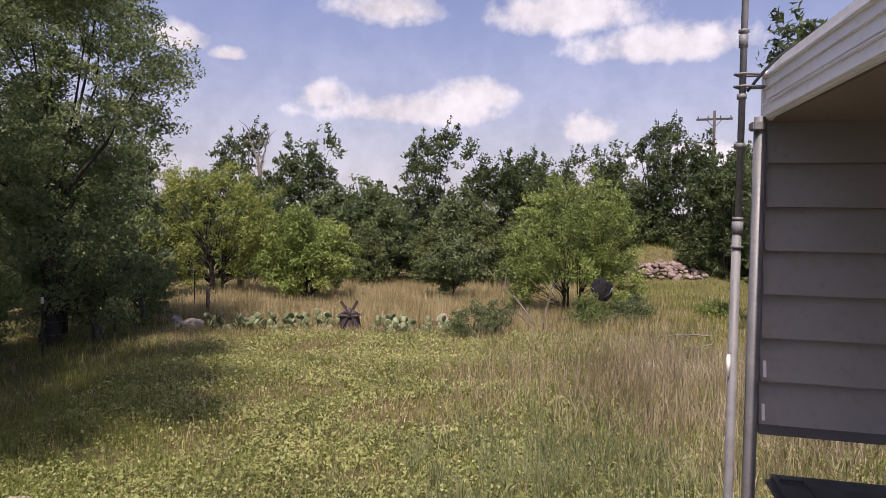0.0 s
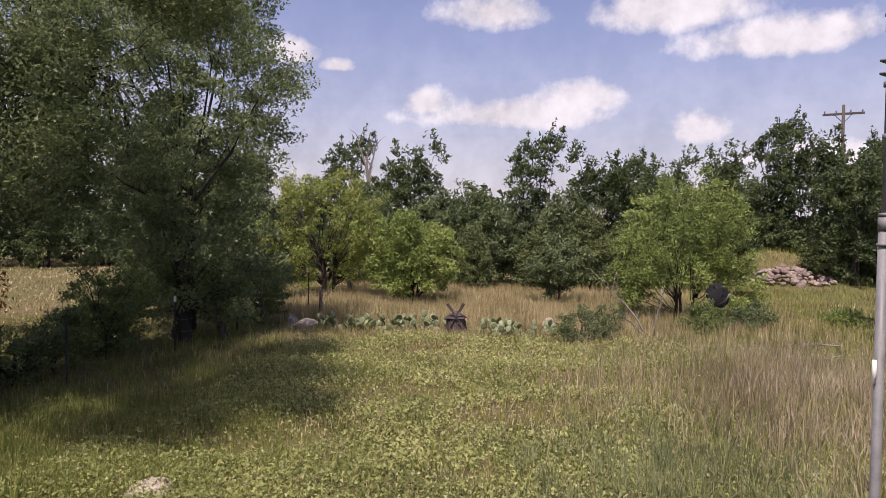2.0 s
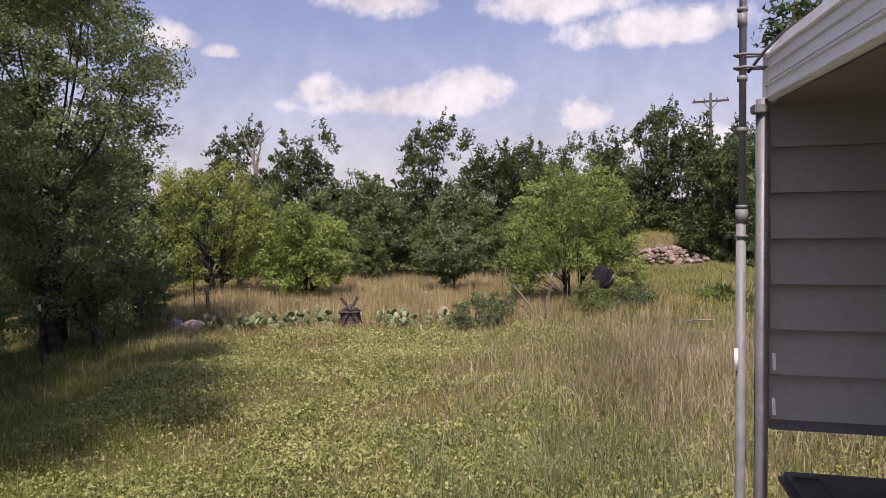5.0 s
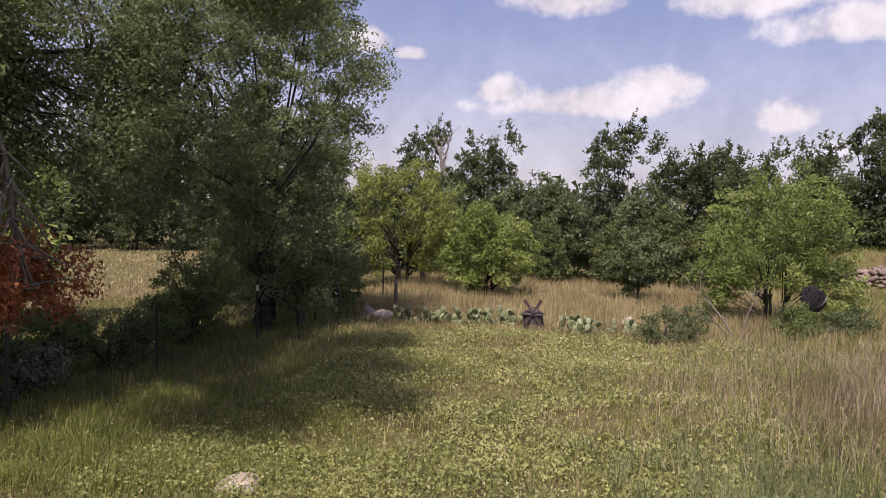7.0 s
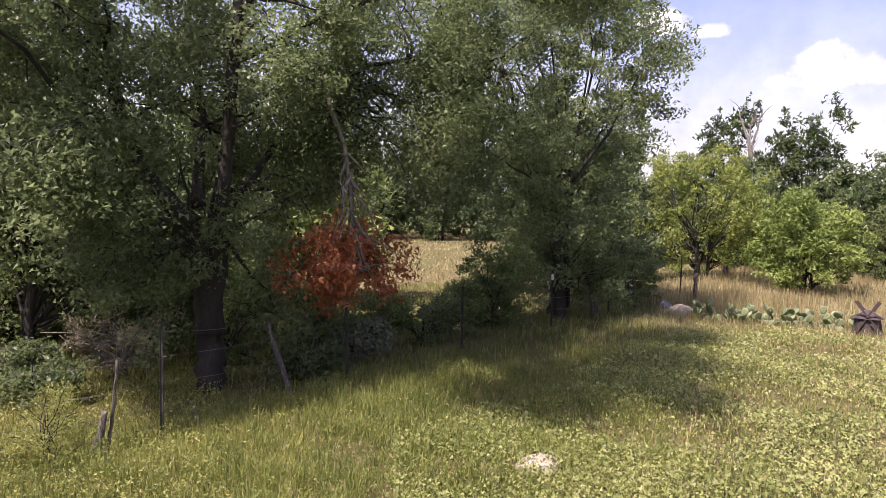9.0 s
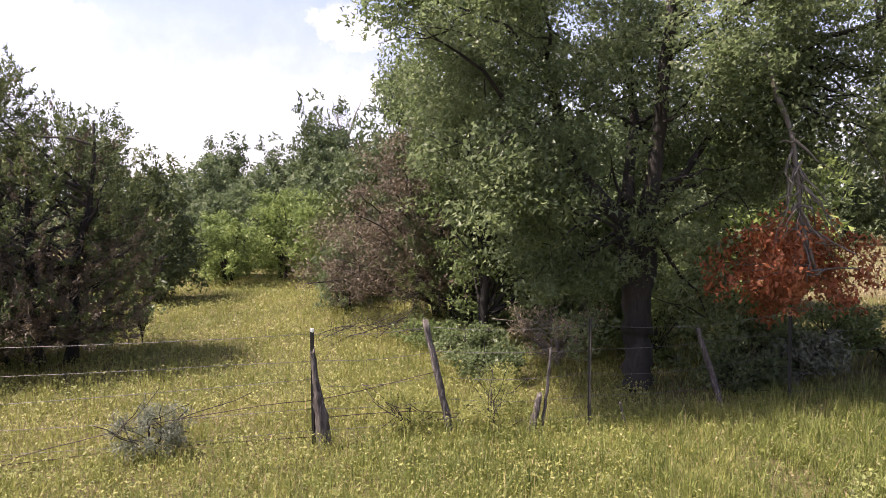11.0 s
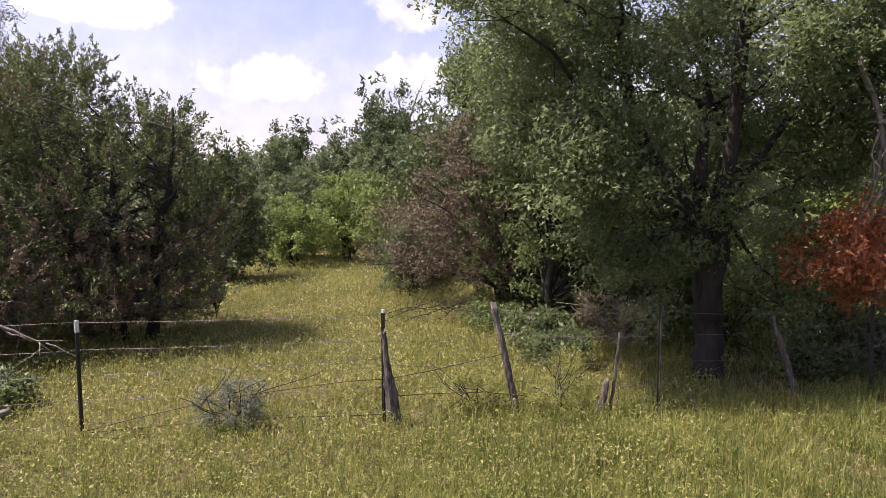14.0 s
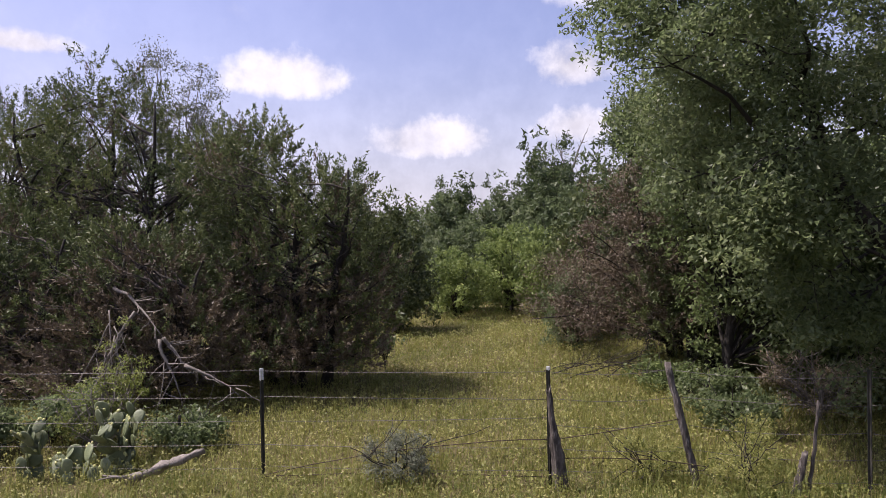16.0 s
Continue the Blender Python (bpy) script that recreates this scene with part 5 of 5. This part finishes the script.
t = Tubes().add([(0, 0.06, -0.1), (0, 0.06, 0.5), (0, 0.05, 0.92)], (0.035, 0.035, 0.03), 10)
child("mast", t.mesh("mast", DISH_MESH), dish)
t = Tubes().add([(0, -0.02, 0.72), (0, -0.35, 0.85), (0, -0.52, 1.05)], (0.015, 0.012, 0.03), 8)
child("feed_arm", t.mesh("feed_arm", GALV), dish, "grey feed arm")

# utility pole
up_ = thing("utility_pole", 22.9, 57.6, 0, "tall dark wooden utility pole with one crossarm", "utility pole", turn=-20)
t = Tubes().add([(0, 0, -0.3), (0, 0, 6), (0, 0, 13.2)], (0.17, 0.15, 0.11), 12)
child("pole", t.mesh("pole", POLE_WOOD), up_)
bm = bmesh.new()
box(bm, (2.9, 0.14, 0.17), (0, 0.12, 12.5), bevel=0.01)
part("crossarm", bm, POLE_WOOD, up_)
for sx in (-1, 1):
    t = Tubes().add([(sx * 0.6, 0.12, 12.45), (sx * 0.3, 0.12, 12.1), (0, 0.12, 11.8)], (0.03, 0.03, 0.03), 6)
    child("brace", t.mesh("brace", POLE_WOOD), up_)
for x in (-1.3, -0.5, 0.5, 1.3):
    t = Tubes().add([(x, 0.12, 12.58), (x, 0.12, 12.7), (x, 0.12, 12.8)], (0.03, 0.06, 0.04), 8)
    child("insulator", t.mesh("insulator", TRIM_DARK), up_)

# dead twigs and log
def twiggy(name, x, y, label, category, lines, mat, seed, r=0.02, twigs=10):
    rng = np.random.default_rng(seed)
    t = Tubes()
    for a, b in lines:
        ln = bent(a, b, 9, 0.03, 0.14, rng)
        t.add(ln, np.linspace(r, r * 0.25, 9), 6)
        for q in range(twigs):
            s = ln[rng.integers(2, 9)]
            e2 = s + (np.asarray(b) - np.asarray(a)) * rng.uniform(0.1, 0.3) + rng.normal(0, 0.2, 3)
            e2[2] = max(e2[2], 0.03)
            t.add(bent(s, e2, 5, 0, 0.2, rng), np.linspace(r * 0.35, 0.003, 5), 4)
    ob = new(name, t.mesh(name, mat))
    ob.matrix_world = pose(x, y, float(ground_z(x, y)))
    return tagged(ob, label, category)


twiggy("dead_branch", 2.5, 18.2, "bare grey dead branch leaning out of tan grass", "branch", [((0.1, 0, 0), (-1.0, 0.3, 1.25)), ((0, 0, 0), (-0.9, 0, 0.75)), ((0.3, 0.2, 0), (0.5, 0.2, 1.3))], PALE_BARK, 31, 0.03)
twiggy("dead_branch", 5.3, 14.6, "bare grey fallen branch in dry weeds", "branch", [((0.6, 0, 0.3), (-0.9, 0, 0.1)), ((0.6, 0.1, 0.5), (-0.8, 0.2, 0.35))], PALE_BARK, 32, 0.02)
twiggy("dead_branch", -10.15, -4.6, "long bare grey bough hanging from a juniper", "branch",
       [((-0.6, -1.0, 1.95), (0, 0.05, 1.27)), ((0, 0.05, 1.27), (0.05, 0.38, 0.87)), ((0.05, 0.38, 0.87), (0.1, 1.13, 0.5)), ((0, 0, 1.25), (0.1, 0.35, 0.4)), ((-0.3, -0.5, 1.6), (0.1, -0.9, 0.7))], PALE_BARK, 33, 0.03, 8)
twiggy("dead_branch", -12.9, -5.2, "bare pale bough slanting out of a juniper", "branch", [((-0.3, -0.5, 3.7), (0, 0.6, 4.7)), ((-0.3, -0.4, 3.8), (0.1, 0.8, 4.1))], PALE_BARK, 38, 0.025, 6)
twiggy("dead_branch", -8.95, -4.7, "pale drooping bare twigs beside cactus", "branch",
       [((-0.3, -0.1, 1.75), (0.2, 0.15, 0.3)), ((-0.3, -0.1, 1.7), (0.1, -0.6, 0.4)), ((-0.2, 0, 1.6), (0.3, 0.4, 0.3)), ((-0.2, 0, 1.5), (0.2, -0.1, 0.2))], PALE_BARK, 34, 0.010, 12)
twiggy("dead_tree", -9.45, 33.9, "bare grey dead snag above the woods", "tree", [((0, 0, 0), (0.1, 0, 5.4)), ((0.1, 0, 5.0), (-0.5, 0, 7.4)), ((0.1, 0, 5.0), (0.5, 0.1, 7.3)), ((0.1, 0, 4.6), (0.1, 0, 7.0))], PALE_BARK, 35, 0.08, 8)
twiggy("dead_tree", -35.6, 4.6, "bare grey dead snag above the woods", "tree", [((0, 0, 0), (0, 0.1, 6.0)), ((0, 0, 5.6), (0.2, 0.7, 7.7)), ((0, 0, 5.6), (0, -0.6, 7.5))], PALE_BARK, 36, 0.07, 8)
twiggy("fallen_branch", -13.3, 2.2, "grey dead branch lying on meadow grass", "branch", [((-0.6, -1.2, 0.05), (0.4, 1.0, 0.35)), ((0.3, -0.8, 0.05), (-0.3, 1.2, 0.45)), ((0, 0.2, 0.0), (0.2, 0.9, 0.6)), ((0, -0.9, 0.05), (0.1, 0.2, 0.5))], BARK, 37, 0.014, 16)
t = Tubes()
ln = bent((-0.06, -0.42, 0.06), (0.06, 0.45, 0.42), 12, 0, 0.04)
t.add(ln, 0.046 * (1 + 0.3 * RNG.uniform(-1, 1, 12)) * np.linspace(1.2, 0.7, 12), 11, 0.38)
t.add(bent(ln[1], ln[1] + np.array((0.1, -0.35, 0.05)), 5), np.linspace(0.03, 0.008, 5), 6, 0.1)
t.add(bent(ln[2], ln[2] + np.array((0.12, -0.45, -0.02)), 5), np.linspace(0.025, 0.006, 5), 6, 0.1)
log = new("fallen_log", t.mesh("fallen_log", PALE_BARK, False))
log.matrix_world = pose(-7.72, -3.35, 0.02)
tagged(log, "split grey weathered log lying in meadow grass", "log")


# ---- prickly pear ----
def prickly_pear(x, y, pads, seed, label, spread, size=0.17, buds=0, tall=3, turn=0):
    rng = np.random.default_rng(seed)
    e = thing("prickly_pear", x, y, float(ground_z(x, y)), label, "cactus", "prickly pears in the yard", turn=turn)
    heads, n = [], 0
    while n < pads:
        if not heads or rng.uniform() < 0.30:
            base, lvl = np.array([rng.uniform(-spread[0], spread[0]), rng.uniform(-spread[1], spread[1]), -0.02]), 0
        else:
            base, lvl = heads[rng.integers(0, len(heads))]
            if lvl >= tall:
                continue
        d = unit(np.array([rng.normal(0, 0.45), rng.normal(0, 0.45), 1.0]))
        s = size * rng.uniform(0.75, 1.15)
        bm = bmesh.new()
        bmesh.ops.create_uvsphere(bm, u_segments=10, v_segments=7, radius=0.5)
        for v in bm.verts:
            v.co = Vector((v.co.x * s * (1.0 + 0.35 * v.co.z), v.co.y * s * 0.17, (v.co.z + 0.5) * s * 1.25))
        ob = part("pad", bm, PEAR, e, smooth=True)
        q = Vector((0, 0, 1)).rotation_difference(Vector(d)).to_matrix().to_4x4() @ Matrix.Rotation(rng.uniform(-0.9, 0.9), 4, "Z")
        ob.matrix_local = Matrix.Translation(base) @ q
        tip = base + d * s * 1.15
        heads.append((tip, lvl + 1))
        if buds and rng.uniform() < buds:
            for k_ in range(3):
                a = rng.uniform(-0.9, 0.9)
                bm = bmesh.new()
                bmesh.ops.create_icosphere(bm, subdivisions=1, radius=0.017, matrix=Matrix.Translation((math.sin(a) * s * 0.55, 0, s * (0.72 + 0.52 * math.cos(a)))) @ Matrix.Diagonal((1, 1, 1.5, 1)))
                part("bud", bm, PEAR_FRUIT, ob, "pale yellow bud", True)
        n += 1
    return e


for i, (x, y, n) in enumerate(((-5.7, 17.0, 26), (-5.2, 17.2, 30), (-4.7, 17.3, 32), (-4.25, 17.3, 34), (-3.8, 17.4, 34), (-3.35, 17.5, 32), (-2.95, 17.5, 22), (-1.55, 17.3, 24), (-1.15, 17.4, 26), (-0.7, 17.5, 24), (-0.2, 17.7, 16))):
    prickly_pear(x, y, n, 200 + i, "grey-green prickly pear clump in tan grass", (0.32, 0.22), 0.15)
prickly_pear(-8.15, -4.5, 84, 210, "tall prickly pear with pale buds by the fence", (0.62, 0.3), 0.175, 0.4, 5, 75)
prickly_pear(-8.1, -5.5, 14, 211, "low prickly pear by the fence", (0.4, 0.2), 0.18, 0.2, 3, 100)

# ---- grass ----
def sow(name, label, xy, h, wdt, mat, lean=0.45, way_out=None, plain=False):
    tagged(new(name, blades(name, xy, h, wdt, mat, lean, RNG, way_out, plain)), label, "grass", kind="stuff")


def yard(xy):
    return xy[:, 0] > -7.9


def weeds(xy):
    """Where the tall dead weeds stand."""
    return np.exp(-(((xy[:, 0] - 4.2) / 2.3) ** 2 + ((xy[:, 1] - 11.2) / 3.6) ** 2))


def tan_field(xy):
    return np.clip((xy[:, 1] - 17.4) / 2.0, 0, 1) * np.exp(-((xy[:, 0] + 2.5) / 9.0) ** 4)


def thick(xy):
    """Long arching grass along the fence, in front of the oak."""
    return np.exp(-(((xy[:, 0] + 5.9) / 1.7) ** 2 + ((xy[:, 1] - 4.8) / 4.6) ** 2))


rng = np.random.default_rng(301)
# short green sward
xy = scatter(80000, 3.0, 30, -42, 62, 1.35, rng)
xy = xy[yard(xy) & (rng.uniform(0, 1, len(xy)) < 0.35 + 0.65 * patchy(xy, 1.6, 1.0)) & (rng.uniform(0, 1, len(xy)) > 0.75 * tan_field(xy))]
r = np.hypot(xy[:, 0], xy[:, 1])
sow("yard_grass", "patchy short green grass with dry blades", xy, 0.10 + 0.08 * patchy(xy, 0.9, 3), 0.005 + 0.0006 * r, GREEN_BLADE, 0.8)
cs = scatter(6500, 3.0, 22, -42, 60, 1.2, rng)
cs = cs[yard(cs) & (rng.uniform(0, 1, len(cs)) < 0.2 + 0.8 * patchy(cs, 1.1, 6.0))]
xy, out_ = tufts(cs, 10, 0.08, rng)
sow("grass_tufts", "small arching tufts of green grass", xy, np.repeat(rng.uniform(0.10, 0.27, len(cs)), 10), 0.0045 + 0.0006 * np.hypot(xy[:, 0], xy[:, 1]), GREEN_BLADE, 0.7, out_)
# dry straw between
xy = scatter(85000, 3.2, 30, -42, 62, 1.3, rng)
xy = xy[yard(xy) & (rng.uniform(0, 1, len(xy)) < 0.15 + 0.8 * patchy(xy, 2.2, 4.0)) & ((xy[:, 0] > -3.2) | (rng.uniform(0, 1, len(xy)) < 0.25))]
r = np.hypot(xy[:, 0], xy[:, 1])
sow("dry_grass", "dry straw-coloured grass scattered through the yard", xy, 0.17 + 0.06 * patchy(xy, 1.5, 2), 0.004 + 0.0006 * r, STRAW_BLADE, 0.7)
# long grass along the fence
cs = np.stack([rng.normal(-5.9, 1.35, 3300), rng.normal(4.9, 4.4, 3300)], -1)
cs = cs[yard(cs) & (cs[:, 0] < -2.8) & (rng.uniform(0, 1, len(cs)) < 0.25 + 0.75 * patchy(cs, 0.9, 5))]
xy, out_ = tufts(cs, 26, 0.13, rng)
sow("long_grass", "long arching tufts of yellow-green grass along the fence", xy, np.repeat(rng.uniform(0.12, 0.36, len(cs)), 26), 0.007, LONG_BLADE, 0.75, out_)
# tan field at the back
xy = np.stack([rng.uniform(-9, 8, 60000), 16.5 + 17 * rng.uniform(0, 1, 60000) ** 1.4], -1)
xy = xy[rng.uniform(0, 1, len(xy)) < tan_field(xy)]
sow("tan_grass", "tall tan grass across the back of the yard", xy, 0.44 * (0.6 + 0.6 * patchy(xy, 1.2, 1)), 0.018, STRAW_BLADE, 0.3, plain=True)
xy = np.stack([rng.uniform(-7, 1.5, 4000), rng.normal(17.5, 0.7, 4000)], -1)
sow("tan_grass", "tan grass growing through the cactus", xy, 0.26, 0.012, STRAW_BLADE, 0.4, plain=True)
xy = np.stack([rng.uniform(-7, 3, 22000), 11 + 7 * rng.uniform(0, 1, 22000) ** 0.7], -1)
xy = xy[rng.uniform(0, 1, len(xy)) < 0.2 + 0.8 * patchy(xy, 1.3, 8)]
sow("dry_grass", "dry straw-coloured grass before the cactus", xy, 0.22, 0.011, STRAW_BLADE, 0.6, plain=True)
# dead weeds
xy = np.stack([rng.normal(4.6, 1.8, 25000), rng.normal(11.2, 3.0, 25000)], -1)
xy = xy[(xy[:, 1] > 5.0) & (rng.uniform(0, 1, len(xy)) < patchy(xy, 0.9, 9) + 0.2)]
sow("dead_weeds", "tall brown dead weeds", xy, 0.60 * (0.5 + 0.8 * patchy(xy, 1.1, 2)), 0.0095, WEED_BLADE, 0.72)
xy = np.stack([rng.normal(4.3, 1.9, 9000), rng.normal(11.0, 3.4, 9000)], -1)
xy = xy[xy[:, 1] > 4.6]
sow("dry_grass", "tall straw and green grass among the dead weeds", xy, 0.42, 0.009, GREEN_BLADE, 0.6)
# coarse grey-green blades before the weeds
cs = np.stack([rng.normal(1.5, 1.0, 420), rng.normal(7.2, 1.3, 420)], -1)
xy, out_ = tufts(cs, 24, 0.10, rng)
sow("grass_tufts", "coarse grey-green grass tufts before the dead weeds", xy, np.repeat(rng.uniform(0.18, 0.42, len(cs)), 24), 0.009, COARSE_BLADE, 0.6, out_)
# thin shaded grass under the oak
xy = np.stack([rng.uniform(-15, -7.6, 36000), rng.uniform(1.5, 17, 36000)], -1)
sow("shade_grass", "thin shaded grass under the oak", xy, 0.20 * (0.5 + patchy(xy, 0.8, 4)), 0.010, GREEN_BLADE, 0.7, plain=True)
# rough green grass to the right and on the bank
xy = np.stack([rng.uniform(3, 20, 42000), rng.uniform(12, 44, 42000)], -1)
xy = xy[rng.uniform(0, 1, len(xy)) < 0.3 + 0.7 * patchy(xy, 2.5, 2)]
sow("rough_grass", "rough green and yellow grass up to the bank", xy, 0.34, 0.024, GREEN_BLADE, 0.7, plain=True)
# meadow beyond the fence
xy = scatter(85000, 6.0, 30, 58, 125, 1.2, rng)
xy = xy[~yard(xy)]
r = np.hypot(xy[:, 0], xy[:, 1])
sow("meadow_grass", "yellow-green meadow grass beyond the fence", xy, 0.10 + 0.10 * patchy(xy, 1.4, 2), 0.004 + 0.0008 * r, MEADOW_BLADE, 0.5, plain=True)
cs = scatter(3400, 3.4, 9.5, 52, 125, 0.9, rng)
cs = cs[yard(cs)]
xy, out_ = tufts(cs, 16, 0.09, rng)
sow("grass_tufts", "arching tufts of green grass before the fence", xy, np.repeat(rng.uniform(0.10, 0.26, len(cs)), 16), 0.0075, MEADOW_BLADE, 0.75, out_)
cs = scatter(2600, 8.0, 22, 60, 125, 1.2, rng)
cs = cs[~yard(cs)]
xy, out_ = tufts(cs, 12, 0.10, rng)
sow("meadow_tufts", "tufts of yellow-green grass in the meadow", xy, np.repeat(rng.uniform(0.12, 0.32, len(cs)), 12), 0.012, MEADOW_BLADE, 0.6, out_, True)
xy = np.stack([rng.uniform(-40, -9, 26000), rng.uniform(13, 46, 26000)], -1)
sow("field_grass", "golden dry grass of the open field", xy, 0.16, 0.05, STRAW_BLADE, 0.6, plain=True)
# leafy ground cover
xy = scatter(190000, 3.0, 17, -40, 45, 1.2, rng)
xy = xy[(xy[:, 0] > -5.5) & (rng.uniform(0, 1, len(xy)) < 0.15 + 0.85 * (patchy(xy, 1.2, 7.0) > 0.42)) & (rng.uniform(0, 1, len(xy)) > weeds(xy))]
at = np.concatenate([xy, (ground_z(xy[:, 0], xy[:, 1]) + rng.uniform(0.02, 0.16, len(xy)))[:, None]], 1)
tagged(new("ground_cover", leaves("ground_cover", at, 0.028 + 0.0016 * np.hypot(xy[:, 0], xy[:, 1]), CLOVER, 0.75, 0.1, rng=rng)), "low leafy pale green ground cover", "ground cover", kind="stuff")
xy = scatter(120000, 4.0, 24, 58, 125, 1.2, rng)
at = np.concatenate([xy, (ground_z(xy[:, 0], xy[:, 1]) + rng.uniform(0.02, 0.22, len(xy)))[:, None]], 1)
tagged(new("ground_cover", leaves("ground_cover", at, 0.020 + 0.0016 * np.hypot(xy[:, 0], xy[:, 1]), MEADOW_COVER, 0.6, 0.1, rng=rng)), "small pale weeds among the meadow grass", "ground cover", kind="stuff")
xy = scatter(130000, 3.4, 11, 22, 115, 0.8, rng)
xy = xy[yard(xy) & (rng.uniform(0, 1, len(xy)) < 0.2 + 0.8 * patchy(xy, 0.7, 3))]
at = np.concatenate([xy, (ground_z(xy[:, 0], xy[:, 1]) + rng.uniform(0.03, 0.24, len(xy)))[:, None]], 1)
tagged(new("ground_cover", leaves("ground_cover", at, 0.032, LONG_BLADE, 0.4, 0.4, rng=rng)), "leafy green weeds among the long grass", "ground cover", kind="stuff")
